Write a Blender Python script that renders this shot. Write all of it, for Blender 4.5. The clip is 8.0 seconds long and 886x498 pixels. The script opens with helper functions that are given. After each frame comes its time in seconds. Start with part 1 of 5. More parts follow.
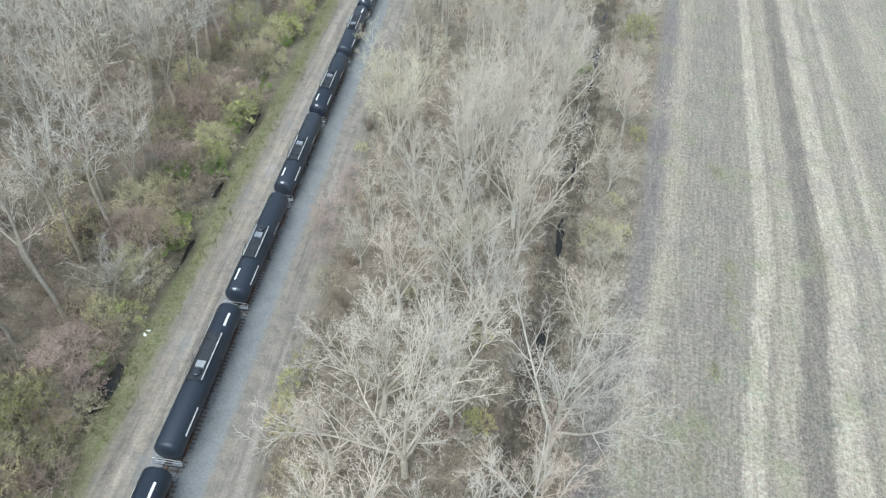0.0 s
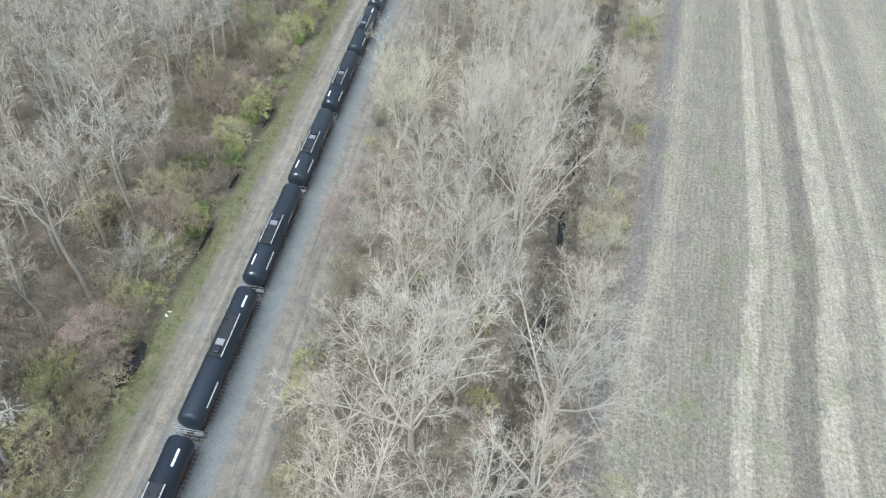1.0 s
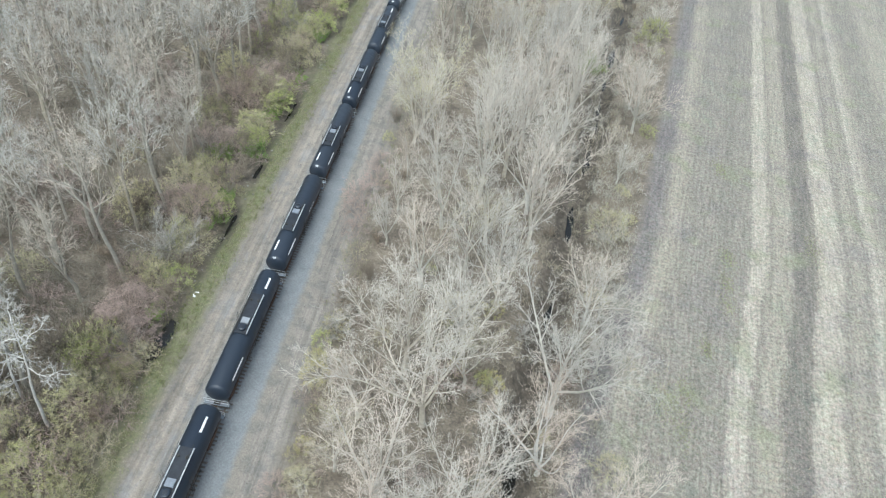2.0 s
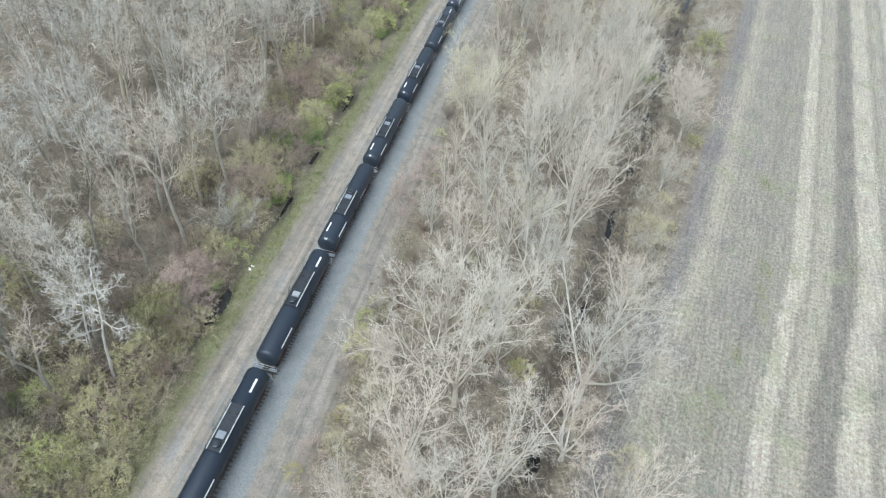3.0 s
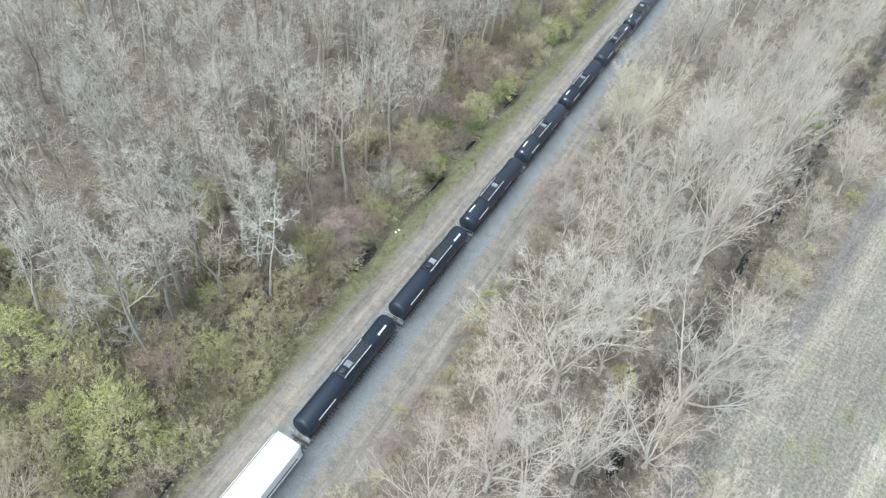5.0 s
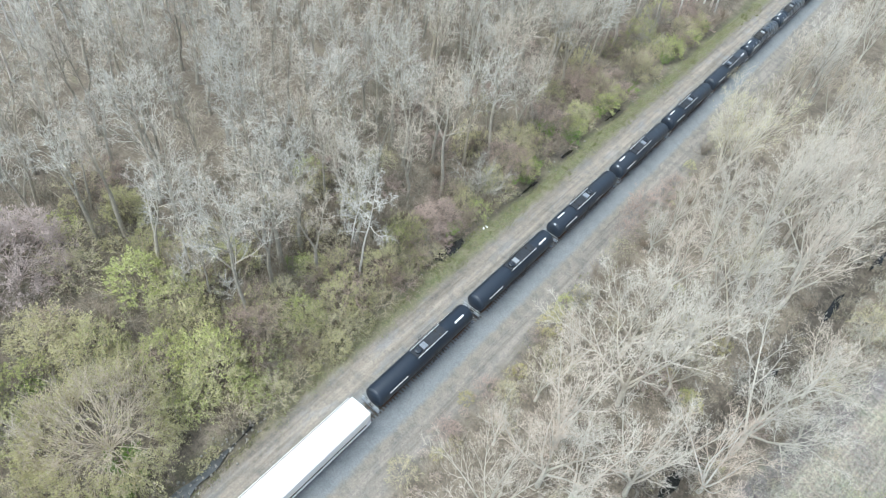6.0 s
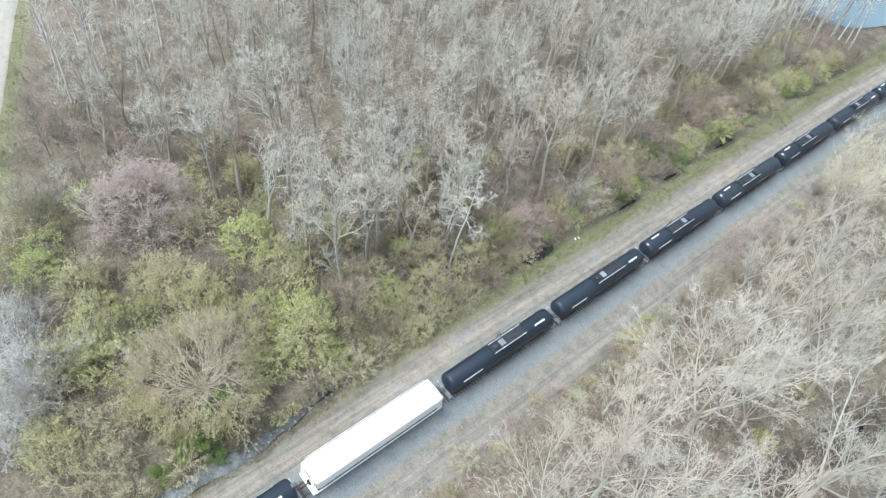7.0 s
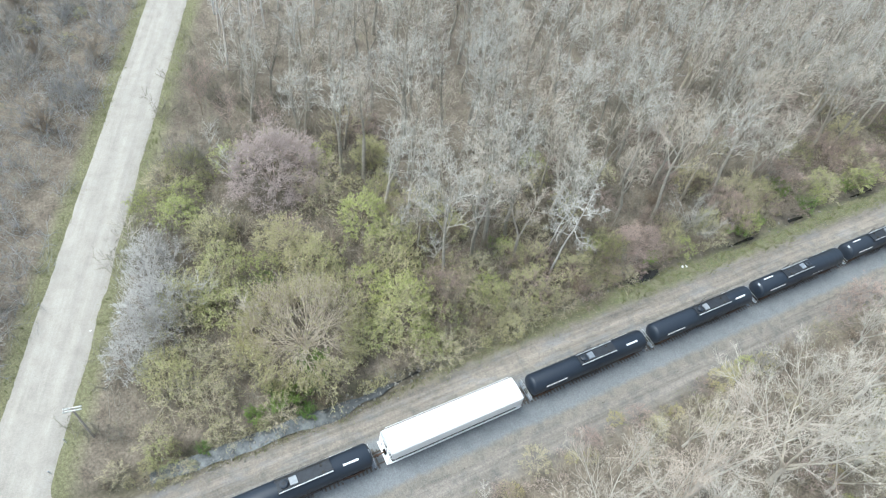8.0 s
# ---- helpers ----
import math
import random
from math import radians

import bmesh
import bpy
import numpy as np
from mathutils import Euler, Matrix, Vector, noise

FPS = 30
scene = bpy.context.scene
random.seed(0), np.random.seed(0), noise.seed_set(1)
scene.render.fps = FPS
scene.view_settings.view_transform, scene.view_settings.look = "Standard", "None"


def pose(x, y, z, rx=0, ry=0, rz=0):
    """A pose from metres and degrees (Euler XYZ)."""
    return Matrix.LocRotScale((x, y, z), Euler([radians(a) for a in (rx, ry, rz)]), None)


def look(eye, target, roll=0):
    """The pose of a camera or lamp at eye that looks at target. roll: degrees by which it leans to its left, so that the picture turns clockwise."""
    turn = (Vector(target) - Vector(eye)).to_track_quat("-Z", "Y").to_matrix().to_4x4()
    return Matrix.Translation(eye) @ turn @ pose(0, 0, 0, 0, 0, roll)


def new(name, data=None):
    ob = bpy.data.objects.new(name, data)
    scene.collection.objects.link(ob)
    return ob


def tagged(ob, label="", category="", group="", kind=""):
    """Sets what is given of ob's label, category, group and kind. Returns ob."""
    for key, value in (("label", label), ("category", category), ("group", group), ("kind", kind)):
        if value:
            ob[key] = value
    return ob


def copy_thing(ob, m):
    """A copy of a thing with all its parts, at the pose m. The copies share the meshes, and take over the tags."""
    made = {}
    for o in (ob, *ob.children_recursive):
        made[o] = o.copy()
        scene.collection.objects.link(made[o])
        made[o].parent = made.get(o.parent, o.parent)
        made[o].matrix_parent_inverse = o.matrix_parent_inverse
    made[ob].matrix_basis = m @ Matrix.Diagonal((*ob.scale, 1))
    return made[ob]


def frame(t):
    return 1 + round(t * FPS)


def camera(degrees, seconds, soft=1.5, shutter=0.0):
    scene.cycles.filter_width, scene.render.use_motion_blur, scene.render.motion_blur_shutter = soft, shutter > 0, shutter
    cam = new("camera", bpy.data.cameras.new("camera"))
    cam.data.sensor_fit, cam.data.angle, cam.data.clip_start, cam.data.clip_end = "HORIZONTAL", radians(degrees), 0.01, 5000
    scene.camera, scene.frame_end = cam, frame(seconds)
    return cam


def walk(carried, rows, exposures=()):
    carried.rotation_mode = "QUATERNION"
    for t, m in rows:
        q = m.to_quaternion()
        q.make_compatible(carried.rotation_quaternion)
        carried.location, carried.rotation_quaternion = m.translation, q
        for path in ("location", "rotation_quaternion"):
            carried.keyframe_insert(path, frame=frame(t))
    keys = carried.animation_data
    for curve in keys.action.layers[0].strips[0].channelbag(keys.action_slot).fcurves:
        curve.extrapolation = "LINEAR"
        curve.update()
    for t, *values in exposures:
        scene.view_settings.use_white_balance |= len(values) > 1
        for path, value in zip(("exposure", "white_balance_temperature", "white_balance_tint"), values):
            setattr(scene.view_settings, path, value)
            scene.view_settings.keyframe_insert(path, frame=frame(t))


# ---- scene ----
# ---- camera ----
cam = camera(67.6, 8.0, soft=1.15)
PATH = [
    (0, (0.054, -1.565, 64.833), (1.07, 41.79, 23.37), 10.1),
    (0.5, (0.167, -3.653, 65.732), (1.07, 39.73, 24.30), 10.1),
    (1, (0.015, -5.668, 66.711), (0.65, 37.65, 25.20), 10.3),
    (2.5, (0.078, -11.884, 69.913), (-1.72, 31.06, 28.05), 10.7),
    (3, (0.339, -13.890, 70.793), (-3.71, 28.65, 28.67), 10.9),
    (3.5, (0.522, -15.728, 71.586), (-5.93, 26.24, 29.20), 11.2),
    (4, (0.803, -17.516, 72.633), (-8.26, 23.61, 29.89), 11.4),
    (4.5, (1.046, -19.185, 73.432), (-10.68, 20.90, 30.35), 11.6),
    (6, (1.989, -23.867, 76.515), (-18.44, 10.75, 31.97), 12.3),
    (6.5, (2.462, -25.315, 77.430), (-20.82, 6.82, 32.43), 12.4),
    (7, (2.808, -26.633, 78.249), (-22.99, 2.76, 32.75), 12.4),
    (7.5, (3.433, -27.716, 78.830), (-24.86, -1.50, 32.87), 12.0),
    (8, (4.200, -28.527, 79.505), (-26.66, -6.54, 32.99), 11.4),
]
walk(cam, [(t, look(eye, target, roll)) for t, eye, target, roll in PATH],
     exposures=[(0.0, 0.64, 5790, 0.3), (2.5, 0.68, 5790, 0.3), (4.5, 0.79, 5790, 0.3), (6.5, 0.93, 5790, 0.3), (7.2, 0.95, 5790, 0.3), (8.0, 0.84, 5790, 0.3)])

# ---- light: a bright overcast sky with a veiled sun ----
world = bpy.data.worlds.new("overcast_sky")
scene.world = world
world.use_nodes = True
wt = world.node_tree
wt.nodes.clear()
w_sky = wt.nodes.new("ShaderNodeTexSky")
w_sky.sky_type, w_sky.sun_disc = "NISHITA", False
w_sky.sun_elevation, w_sky.sun_rotation = radians(62), radians(205)
w_sky.dust_density, w_sky.air_density, w_sky.ozone_density = 4.0, 1.0, 1.0
w_grey = wt.nodes.new("ShaderNodeHueSaturation")
w_grey.inputs["Saturation"].default_value = 0.50
w_back = wt.nodes.new("ShaderNodeBackground")
w_back.inputs["Strength"].default_value = 0.15
w_out = wt.nodes.new("ShaderNodeOutputWorld")
wt.links.new(w_sky.outputs[0], w_grey.inputs["Color"])
wt.links.new(w_grey.outputs[0], w_back.inputs["Color"])
wt.links.new(w_back.outputs[0], w_out.inputs[0])
sun = new("sun", bpy.data.lights.new("sun", "SUN"))
sun.data.energy, sun.data.angle, sun.data.color = 1.5, radians(32), (1.0, 0.97, 0.92)
sun.matrix_world = look((0, 0, 0), (math.sin(radians(25)) * 0.47, math.cos(radians(25)) * 0.47, -0.88))


# ---- materials ----
class Mat:
    """A node material, built up by short calls."""

    def __init__(self, name, rough=0.8, metal=0.0):
        self.m = bpy.data.materials.new(name)
        self.m.use_nodes = True
        self.t = self.m.node_tree
        self.b = self.t.nodes["Principled BSDF"]
        self.b.inputs["Roughness"].default_value = rough
        self.b.inputs["Metallic"].default_value = metal
        self.geo = self.t.nodes.new("ShaderNodeNewGeometry")
        self.pos = self.geo.outputs["Position"]

    def node(self, kind, **put):
        n = self.t.nodes.new(kind)
        for key, val in put.items():
            sock = n.inputs[key.replace("_", " ")] if not key.isdigit() else n.inputs[int(key)]
            if isinstance(val, bpy.types.NodeSocket):
                self.t.links.new(val, sock)
            else:
                sock.default_value = val
        return n

    def scaled(self, sx, sy, sz, rot=0.0, src=None):
        n = self.node("ShaderNodeMapping", Vector=src or self.pos)
        n.inputs["Scale"].default_value = (sx, sy, sz)
        n.inputs["Rotation"].default_value = (0, 0, rot)
        return n.outputs[0]

    def road_frame(self):
        """Coordinates along and across the road."""
        s = self.node("ShaderNodeSeparateXYZ", Vector=self.pos)
        x, y = s.outputs["X"], s.outputs["Y"]
        along = self.math("ADD", self.math("MULTIPLY", x, -0.928 * 0.05), self.math("MULTIPLY", y, 0.373 * 0.05))
        across = self.math("ADD", self.math("MULTIPLY", x, 0.373), self.math("MULTIPLY", y, 0.928))
        return self.node("ShaderNodeCombineXYZ", X=along, Y=across).outputs[0]

    def noise(self, scale, detail=4.0, rough=0.6, vec=None):
        return self.node("ShaderNodeTexNoise", Vector=vec or self.pos, Scale=scale, Detail=detail, Roughness=rough).outputs["Fac"]

    def ramp(self, fac, stops, interp="LINEAR"):
        n = self.node("ShaderNodeValToRGB", Fac=fac)
        cr = n.color_ramp
        cr.interpolation = interp
        while len(cr.elements) < len(stops):
            cr.elements.new(0.5)
        for e, (p, c) in zip(cr.elements, stops):
            e.position = p
            e.color = (*c, 1) if len(c) == 3 else c
        return n.outputs["Color"]

    def grey(self, fac, stops):
        return self.ramp(fac, [(p, (v, v, v)) for p, v in stops])

    def mix(self, fac, a, b, mode="MIX"):
        n = self.t.nodes.new("ShaderNodeMix")
        n.data_type, n.blend_type = "RGBA", mode
        for sock, val in ((n.inputs[0], fac), (n.inputs[6], a), (n.inputs[7], b)):
            if isinstance(val, bpy.types.NodeSocket):
                self.t.links.new(val, sock)
            elif isinstance(val, (int, float)):
                sock.default_value = val
            else:
                sock.default_value = (*val, 1)
        return n.outputs[2]

    def math(self, op, a, b=0.0, c=0.0):
        n = self.t.nodes.new("ShaderNodeMath")
        n.operation = op
        for sock, val in zip(n.inputs, (a, b, c)):
            if isinstance(val, bpy.types.NodeSocket):
                self.t.links.new(val, sock)
            else:
                sock.default_value = val
        return n.outputs[0]

    def color(self, c):
        if isinstance(c, bpy.types.NodeSocket):
            self.t.links.new(c, self.b.inputs["Base Color"])
        else:
            self.b.inputs["Base Color"].default_value = (*c, 1)
        return self

    def bump(self, height, strength=0.4, distance=0.05):
        n = self.node("ShaderNodeBump", Height=height, Strength=strength, Distance=distance)
        self.t.links.new(n.outputs[0], self.b.inputs["Normal"])
        return self

    def random(self):
        return self.t.nodes.new("ShaderNodeObjectInfo").outputs["Random"]

    def island(self):
        return self.geo.outputs["Random Per Island"]


def bark(name, dark, light, warm, island=False):
    k = Mat(name, 0.9)
    r = k.island() if island else k.random()
    tone = k.ramp(r, [(0.0, dark), (0.55, light), (1.0, warm)])
    grain = k.grey(k.noise(2.2, 5), [(0.3, 0.72), (0.7, 1.15)])
    k.color(k.mix(1.0, tone, grain, "MULTIPLY"))
    return k.m


M_TRUNK = bark("bark", (0.28, 0.255, 0.21), (0.43, 0.395, 0.335), (0.36, 0.315, 0.245))
M_TWIG = bark("twig_bark", (0.450, 0.434, 0.395), (0.585, 0.560, 0.505), (0.526, 0.459, 0.381))
M_PALE_TRUNK = bark("pale_bark", (0.46, 0.435, 0.375), (0.56, 0.53, 0.46), (0.50, 0.44, 0.355))
M_PALE_TWIG = bark("pale_twig_bark", (0.47, 0.44, 0.39), (0.58, 0.535, 0.465), (0.565, 0.475, 0.395))
M_WHITE_BARK = bark("white_bark", (0.52, 0.50, 0.46), (0.56, 0.54, 0.50), (0.50, 0.47, 0.42))
M_WOODS = bark("woods_bark", (0.485, 0.466, 0.440), (0.650, 0.625, 0.590), (0.605, 0.525, 0.455), island=True)


def shrub_mat(name, a, b, c):
    k = Mat(name, 0.85)
    tone = k.ramp(k.random(), [(0.0, a), (0.5, b), (1.0, c)])
    k.color(k.mix(1.0, tone, k.grey(k.noise(3.0, 3), [(0.3, 0.7), (0.7, 1.2)]), "MULTIPLY"))
    return k.m


M_STEM = shrub_mat("shrub_stem", (0.24, 0.20, 0.155), (0.32, 0.272, 0.212), (0.285, 0.225, 0.165))
M_RED_STEM = shrub_mat("reddish_stem", (0.35, 0.268, 0.23), (0.40, 0.31, 0.268), (0.365, 0.28, 0.24))
M_BLUSH_STEM = shrub_mat("blush_stem", (0.62, 0.535, 0.425), (0.64, 0.55, 0.44), (0.60, 0.525, 0.415))
M_STRAW_PINK = shrub_mat("pinkish_straw_stem", (0.52, 0.44, 0.375), (0.56, 0.47, 0.40), (0.53, 0.46, 0.37))
M_TAN_BUD = shrub_mat("tan_bud", (0.53, 0.50, 0.265), (0.55, 0.515, 0.285), (0.52, 0.49, 0.26))
M_ROSY_BUD = shrub_mat("rosy_bud", (0.42, 0.345, 0.32), (0.43, 0.355, 0.33), (0.40, 0.33, 0.305))
M_THICKET = shrub_mat("pale_thicket_stem", (0.50, 0.48, 0.455), (0.56, 0.54, 0.51), (0.53, 0.505, 0.475))
M_GREY_STEM = shrub_mat("grey_stem", (0.33, 0.305, 0.27), (0.40, 0.375, 0.335), (0.36, 0.33, 0.29))
M_TAN_STEM = shrub_mat("tan_stem", (0.44, 0.38, 0.28), (0.50, 0.43, 0.32), (0.46, 0.41, 0.30))
M_BUD = shrub_mat("olive_bud", (0.38, 0.39, 0.17), (0.45, 0.44, 0.21), (0.47, 0.43, 0.24))
M_LEAF = shrub_mat("spring_leaf", (0.385, 0.425, 0.155), (0.44, 0.46, 0.18), (0.39, 0.42, 0.155))
M_GOLD = shrub_mat("golden_bud", (0.40, 0.37, 0.13), (0.44, 0.40, 0.15), (0.40, 0.35, 0.14))
M_WEED = shrub_mat("field_weed", (0.27, 0.30, 0.13), (0.29, 0.32, 0.14), (0.27, 0.29, 0.13))
M_GREEN = shrub_mat("fresh_green_leaf", (0.156, 0.252, 0.048), (0.204, 0.312, 0.060), (0.120, 0.204, 0.048))
M_REDBUD = shrub_mat("reddish_bud", (0.45, 0.345, 0.305), (0.50, 0.39, 0.345), (0.465, 0.365, 0.32))
M_YELLOW_BUD = shrub_mat("yellowish_bud", (0.52, 0.48, 0.28), (0.54, 0.50, 0.31), (0.50, 0.44, 0.28))
M_ROSY_STEM = shrub_mat("rosy_stem", (0.39, 0.32, 0.295), (0.41, 0.335, 0.305), (0.38, 0.315, 0.285))


def ground_material():
    """Leaf litter in the woods, dry grass on the verges, crop residue in rows on the field."""
    k = Mat("ground_surface", 0.95)
    xyz = k.node("ShaderNodeSeparateXYZ", Vector=k.pos)
    x, y = xyz.outputs["X"], xyz.outputs["Y"]
    wob = k.math("MULTIPLY", k.math("SUBTRACT", k.noise(0.22, 5), 0.5), 5.0)
    u = k.math("SUBTRACT", k.math("ADD", x, 2.8), k.math("MULTIPLY", y, 0.20))
    # woods floor
    litter = k.ramp(k.noise(0.35, 8, 0.7), [(0.28, (0.085, 0.068, 0.05)), (0.45, (0.15, 0.125, 0.095)), (0.58, (0.215, 0.18, 0.14)), (0.72, (0.145, 0.14, 0.075))])
    fine = k.grey(k.noise(2.6, 8, 0.85), [(0.36, 0.4), (0.64, 1.5)])
    litter = k.mix(1.0, litter, fine, "MULTIPLY")
    # verge grass, dry and green
    verge = k.ramp(k.noise(0.5, 8, 0.75), [(0.32, (0.20, 0.185, 0.12)), (0.43, (0.165, 0.165, 0.092)), (0.50, (0.135, 0.147, 0.070)), (0.57, (0.14, 0.148, 0.072)), (0.65, (0.175, 0.168, 0.096)), (0.75, (0.22, 0.198, 0.138))])
    verge = k.mix(1.0, verge, k.grey(k.noise(2.4, 8, 0.85), [(0.36, 0.55), (0.64, 1.4)]), "MULTIPLY")
    v_mask = k.math("MULTIPLY",
                    k.node("ShaderNodeMapRange", Value=k.math("ADD", x, wob), From_Min=-33.4, From_Max=-31.6).outputs[0],
                    k.node("ShaderNodeMapRange", Value=k.math("ADD", x, wob), From_Min=-16.0, From_Max=-20.0).outputs[0])
    lush = k.node("ShaderNodeMapRange", Value=k.math("ADD", y, k.math("MULTIPLY", wob, 2.0)), From_Min=-10.0, From_Max=34.0, To_Min=0.3, To_Max=1.0).outputs[0]
    lush = k.math("MULTIPLY", lush, k.grey(k.noise(0.45, 6, 0.75), [(0.38, 0.45), (0.58, 1.0)]))
    base = k.mix(k.math("MULTIPLY", v_mask, lush), litter, verge)
    # wet soil in the channels, with the shade down there put into the colour
    wet_shade = k.node("ShaderNodeMapRange", Value=k.node("ShaderNodeSeparateXYZ", Vector=k.pos).outputs["Z"], From_Min=-0.2, From_Max=-0.6).outputs[0]
    wet_shade = k.math("MULTIPLY", wet_shade, k.node("ShaderNodeMapRange", Value=y, From_Min=-18.0, From_Max=-4.0, To_Min=0.35, To_Max=1.0).outputs[0])
    base = k.mix(k.math("MULTIPLY", wet_shade, k.grey(k.noise(1.1, 6, 0.75), [(0.35, 0.25), (0.62, 0.95)])), base, (0.045, 0.038, 0.03))
    # stony tan service strips beside the track
    strip = k.ramp(k.noise(0.55, 8, 0.75), [(0.34, (0.155, 0.147, 0.136)), (0.46, (0.200, 0.183, 0.160)), (0.54, (0.242, 0.216, 0.184)), (0.68, (0.222, 0.206, 0.182))])
    strip = k.mix(1.0, strip, k.grey(k.noise(4.0, 7, 0.85), [(0.36, 0.74), (0.64, 1.22)]), "MULTIPLY")
    stony = k.grey(k.noise(0.5, 5, 0.7, vec=k.scaled(1.0, 0.3, 1.0)), [(0.50, 0.0), (0.66, 0.75)])
    strip = k.mix(k.math("MULTIPLY", stony, k.math("LESS_THAN", x, -22.0)), strip, k.mix(1.0, (0.205, 0.207, 0.21), k.grey(k.noise(5.0, 6, 0.85), [(0.36, 0.7), (0.64, 1.25)]), "MULTIPLY"))
    tracks = k.grey(k.noise(1.25, 6, 0.65, vec=k.scaled(1.0, 0.035, 1.0)), [(0.34, 0.74), (0.66, 1.28)])
    strip = k.mix(1.0, strip, tracks, "MULTIPLY")
    lanes = k.node("ShaderNodeMapRange", Value=k.math("ADD", x, k.math("MULTIPLY", wob, 0.3)), From_Min=-30.0, From_Max=-25.0).outputs[0]
    strip = k.mix(1.0, strip, k.ramp(lanes, [(0.0, (0.93, 0.88, 0.86)), (0.35, (0.88, 0.855, 0.845)), (0.55, (1.09, 1.06, 1.03)), (0.82, (1.09, 1.06, 1.04)), (1.0, (0.98, 0.98, 1.0))]), "MULTIPLY")
    w2 = k.math("MULTIPLY", k.math("SUBTRACT", k.noise(0.5, 4), 0.5), 2.2)
    x2 = k.math("ADD", x, w2)
    s_mask = k.math("MULTIPLY",
                    k.node("ShaderNodeMapRange", Value=x2, From_Min=-29.6, From_Max=-28.3).outputs[0],
                    k.node("ShaderNodeMapRange", Value=k.math("ADD", x2, w2), From_Min=-11.6, From_Max=-14.2).outputs[0])
    base = k.mix(s_mask, base, strip)
    # field: rows of residue, paler and darker passes
    rows = k.scaled(1.0, 0.07, 1.0, src=k.node("ShaderNodeCombineXYZ", X=u, Y=y).outputs[0])
    fray = k.math("ADD", k.math("MULTIPLY", k.math("SUBTRACT", k.noise(0.9, 6, 0.7, vec=rows), 0.5), 2.0), k.math("MULTIPLY", k.math("SUBTRACT", k.noise(1.5, 6, 0.78), 0.5), 2.8))
    band = k.math("ADD", u, fray)
    dark, mid, pale, edge = (0.162, 0.150, 0.133), (0.209, 0.195, 0.170), (0.328, 0.302, 0.258), (0.165, 0.153, 0.147)
    dull, faint = (0.190, 0.178, 0.155), (0.262, 0.242, 0.206)
    passes = ((18.0, edge), (20.9, edge), (22.8, faint), (24.0, faint), (26.0, mid), (30.8, mid), (31.6, dull), (33.2, dull), (34.0, mid), (36.8, mid), (37.4, pale),
              (39.4, pale), (40.2, mid), (41.0, faint), (43.4, faint), (44.6, dark), (47.4, dark), (48.6, pale), (51.6, pale), (52.8, mid), (54.4, faint), (56.4, mid),
              (57.2, pale), (59.0, faint), (61.0, mid), (65.5, mid), (68.0, faint), (72.0, faint), (78.0, mid))
    edge_in = k.node("ShaderNodeMapRange", Value=k.math("ADD", y, k.math("MULTIPLY", wob, 6.0)), From_Min=42.0, From_Max=74.0, To_Min=3.4, To_Max=0.0).outputs[0]
    band = k.math("ADD", band, edge_in)
    tone = k.ramp(k.node("ShaderNodeMapRange", Value=band, From_Min=18.0, From_Max=78.0).outputs[0], [((at - 18.0) / 60.0, col) for at, col in passes])
    row = k.grey(k.noise(2.4, 5, 0.75, vec=k.scaled(1.0, 0.05, 1.0, src=k.node("ShaderNodeCombineXYZ", X=u, Y=y).outputs[0])), [(0.33, 0.76), (0.67, 1.25)])
    speck = k.grey(k.noise(1.9, 7, 0.92), [(0.38, 0.44), (0.62, 1.56)])
    hue = k.ramp(k.noise(1.3, 5, 0.8), [(0.36, (0.95, 1.02, 0.98)), (0.5, (1.0, 1.0, 1.0)), (0.64, (1.07, 0.97, 0.99))])
    patch = k.ramp(k.noise(0.11, 7, 0.7), [(0.34, (0.86, 0.84, 0.88)), (0.46, (1.0, 0.97, 0.95)), (0.56, (1.06, 1.04, 0.98)), (0.68, (0.92, 0.97, 0.93))])
    clump = k.grey(k.noise(0.8, 6, 0.75), [(0.36, 0.88), (0.64, 1.10)])
    field = k.mix(1.0, k.mix(1.0, tone, row, "MULTIPLY"), speck, "MULTIPLY")
    field = k.mix(1.0, k.mix(1.0, k.mix(1.0, field, patch, "MULTIPLY"), clump, "MULTIPLY"), hue, "MULTIPLY")
    weeds = k.ramp(k.noise(0.13, 4, 0.6), [(0.56, (0, 0, 0)), (0.70, (0.6, 0.6, 0.6))])
    field = k.mix(weeds, field, k.mix(1.0, (0.20, 0.215, 0.13), speck, "MULTIPLY"))
    f_mask = k.node("ShaderNodeMapRange", Value=k.math("ADD", k.math("ADD", u, edge_in), k.math("ADD", k.math("MULTIPLY", fray, 0.6), k.math("MULTIPLY", wob, 0.3))), From_Min=17.2, From_Max=19.0).outputs[0]
    gap = k.math("ABSOLUTE", k.math("ADD", k.math("MULTIPLY", k.math("ADD", x, 30.0), 0.373), k.math("MULTIPLY", k.math("ADD", y, 53.4), 0.928)))
    r_mask = k.math("MULTIPLY", k.node("ShaderNodeMapRange", Value=k.math("ADD", gap, w2), From_Min=7.0, From_Max=5.0).outputs[0],
                    k.math("LESS_THAN", x, -29.0))
    base = k.mix(r_mask, base, k.mix(1.0, (0.185, 0.18, 0.10), fine, "MULTIPLY"))
    k.color(k.mix(f_mask, base, field))
    k.bump(k.noise(3.5, 6, 0.7), 0.45, 0.2)
    return k.m


M_GROUND = ground_material()


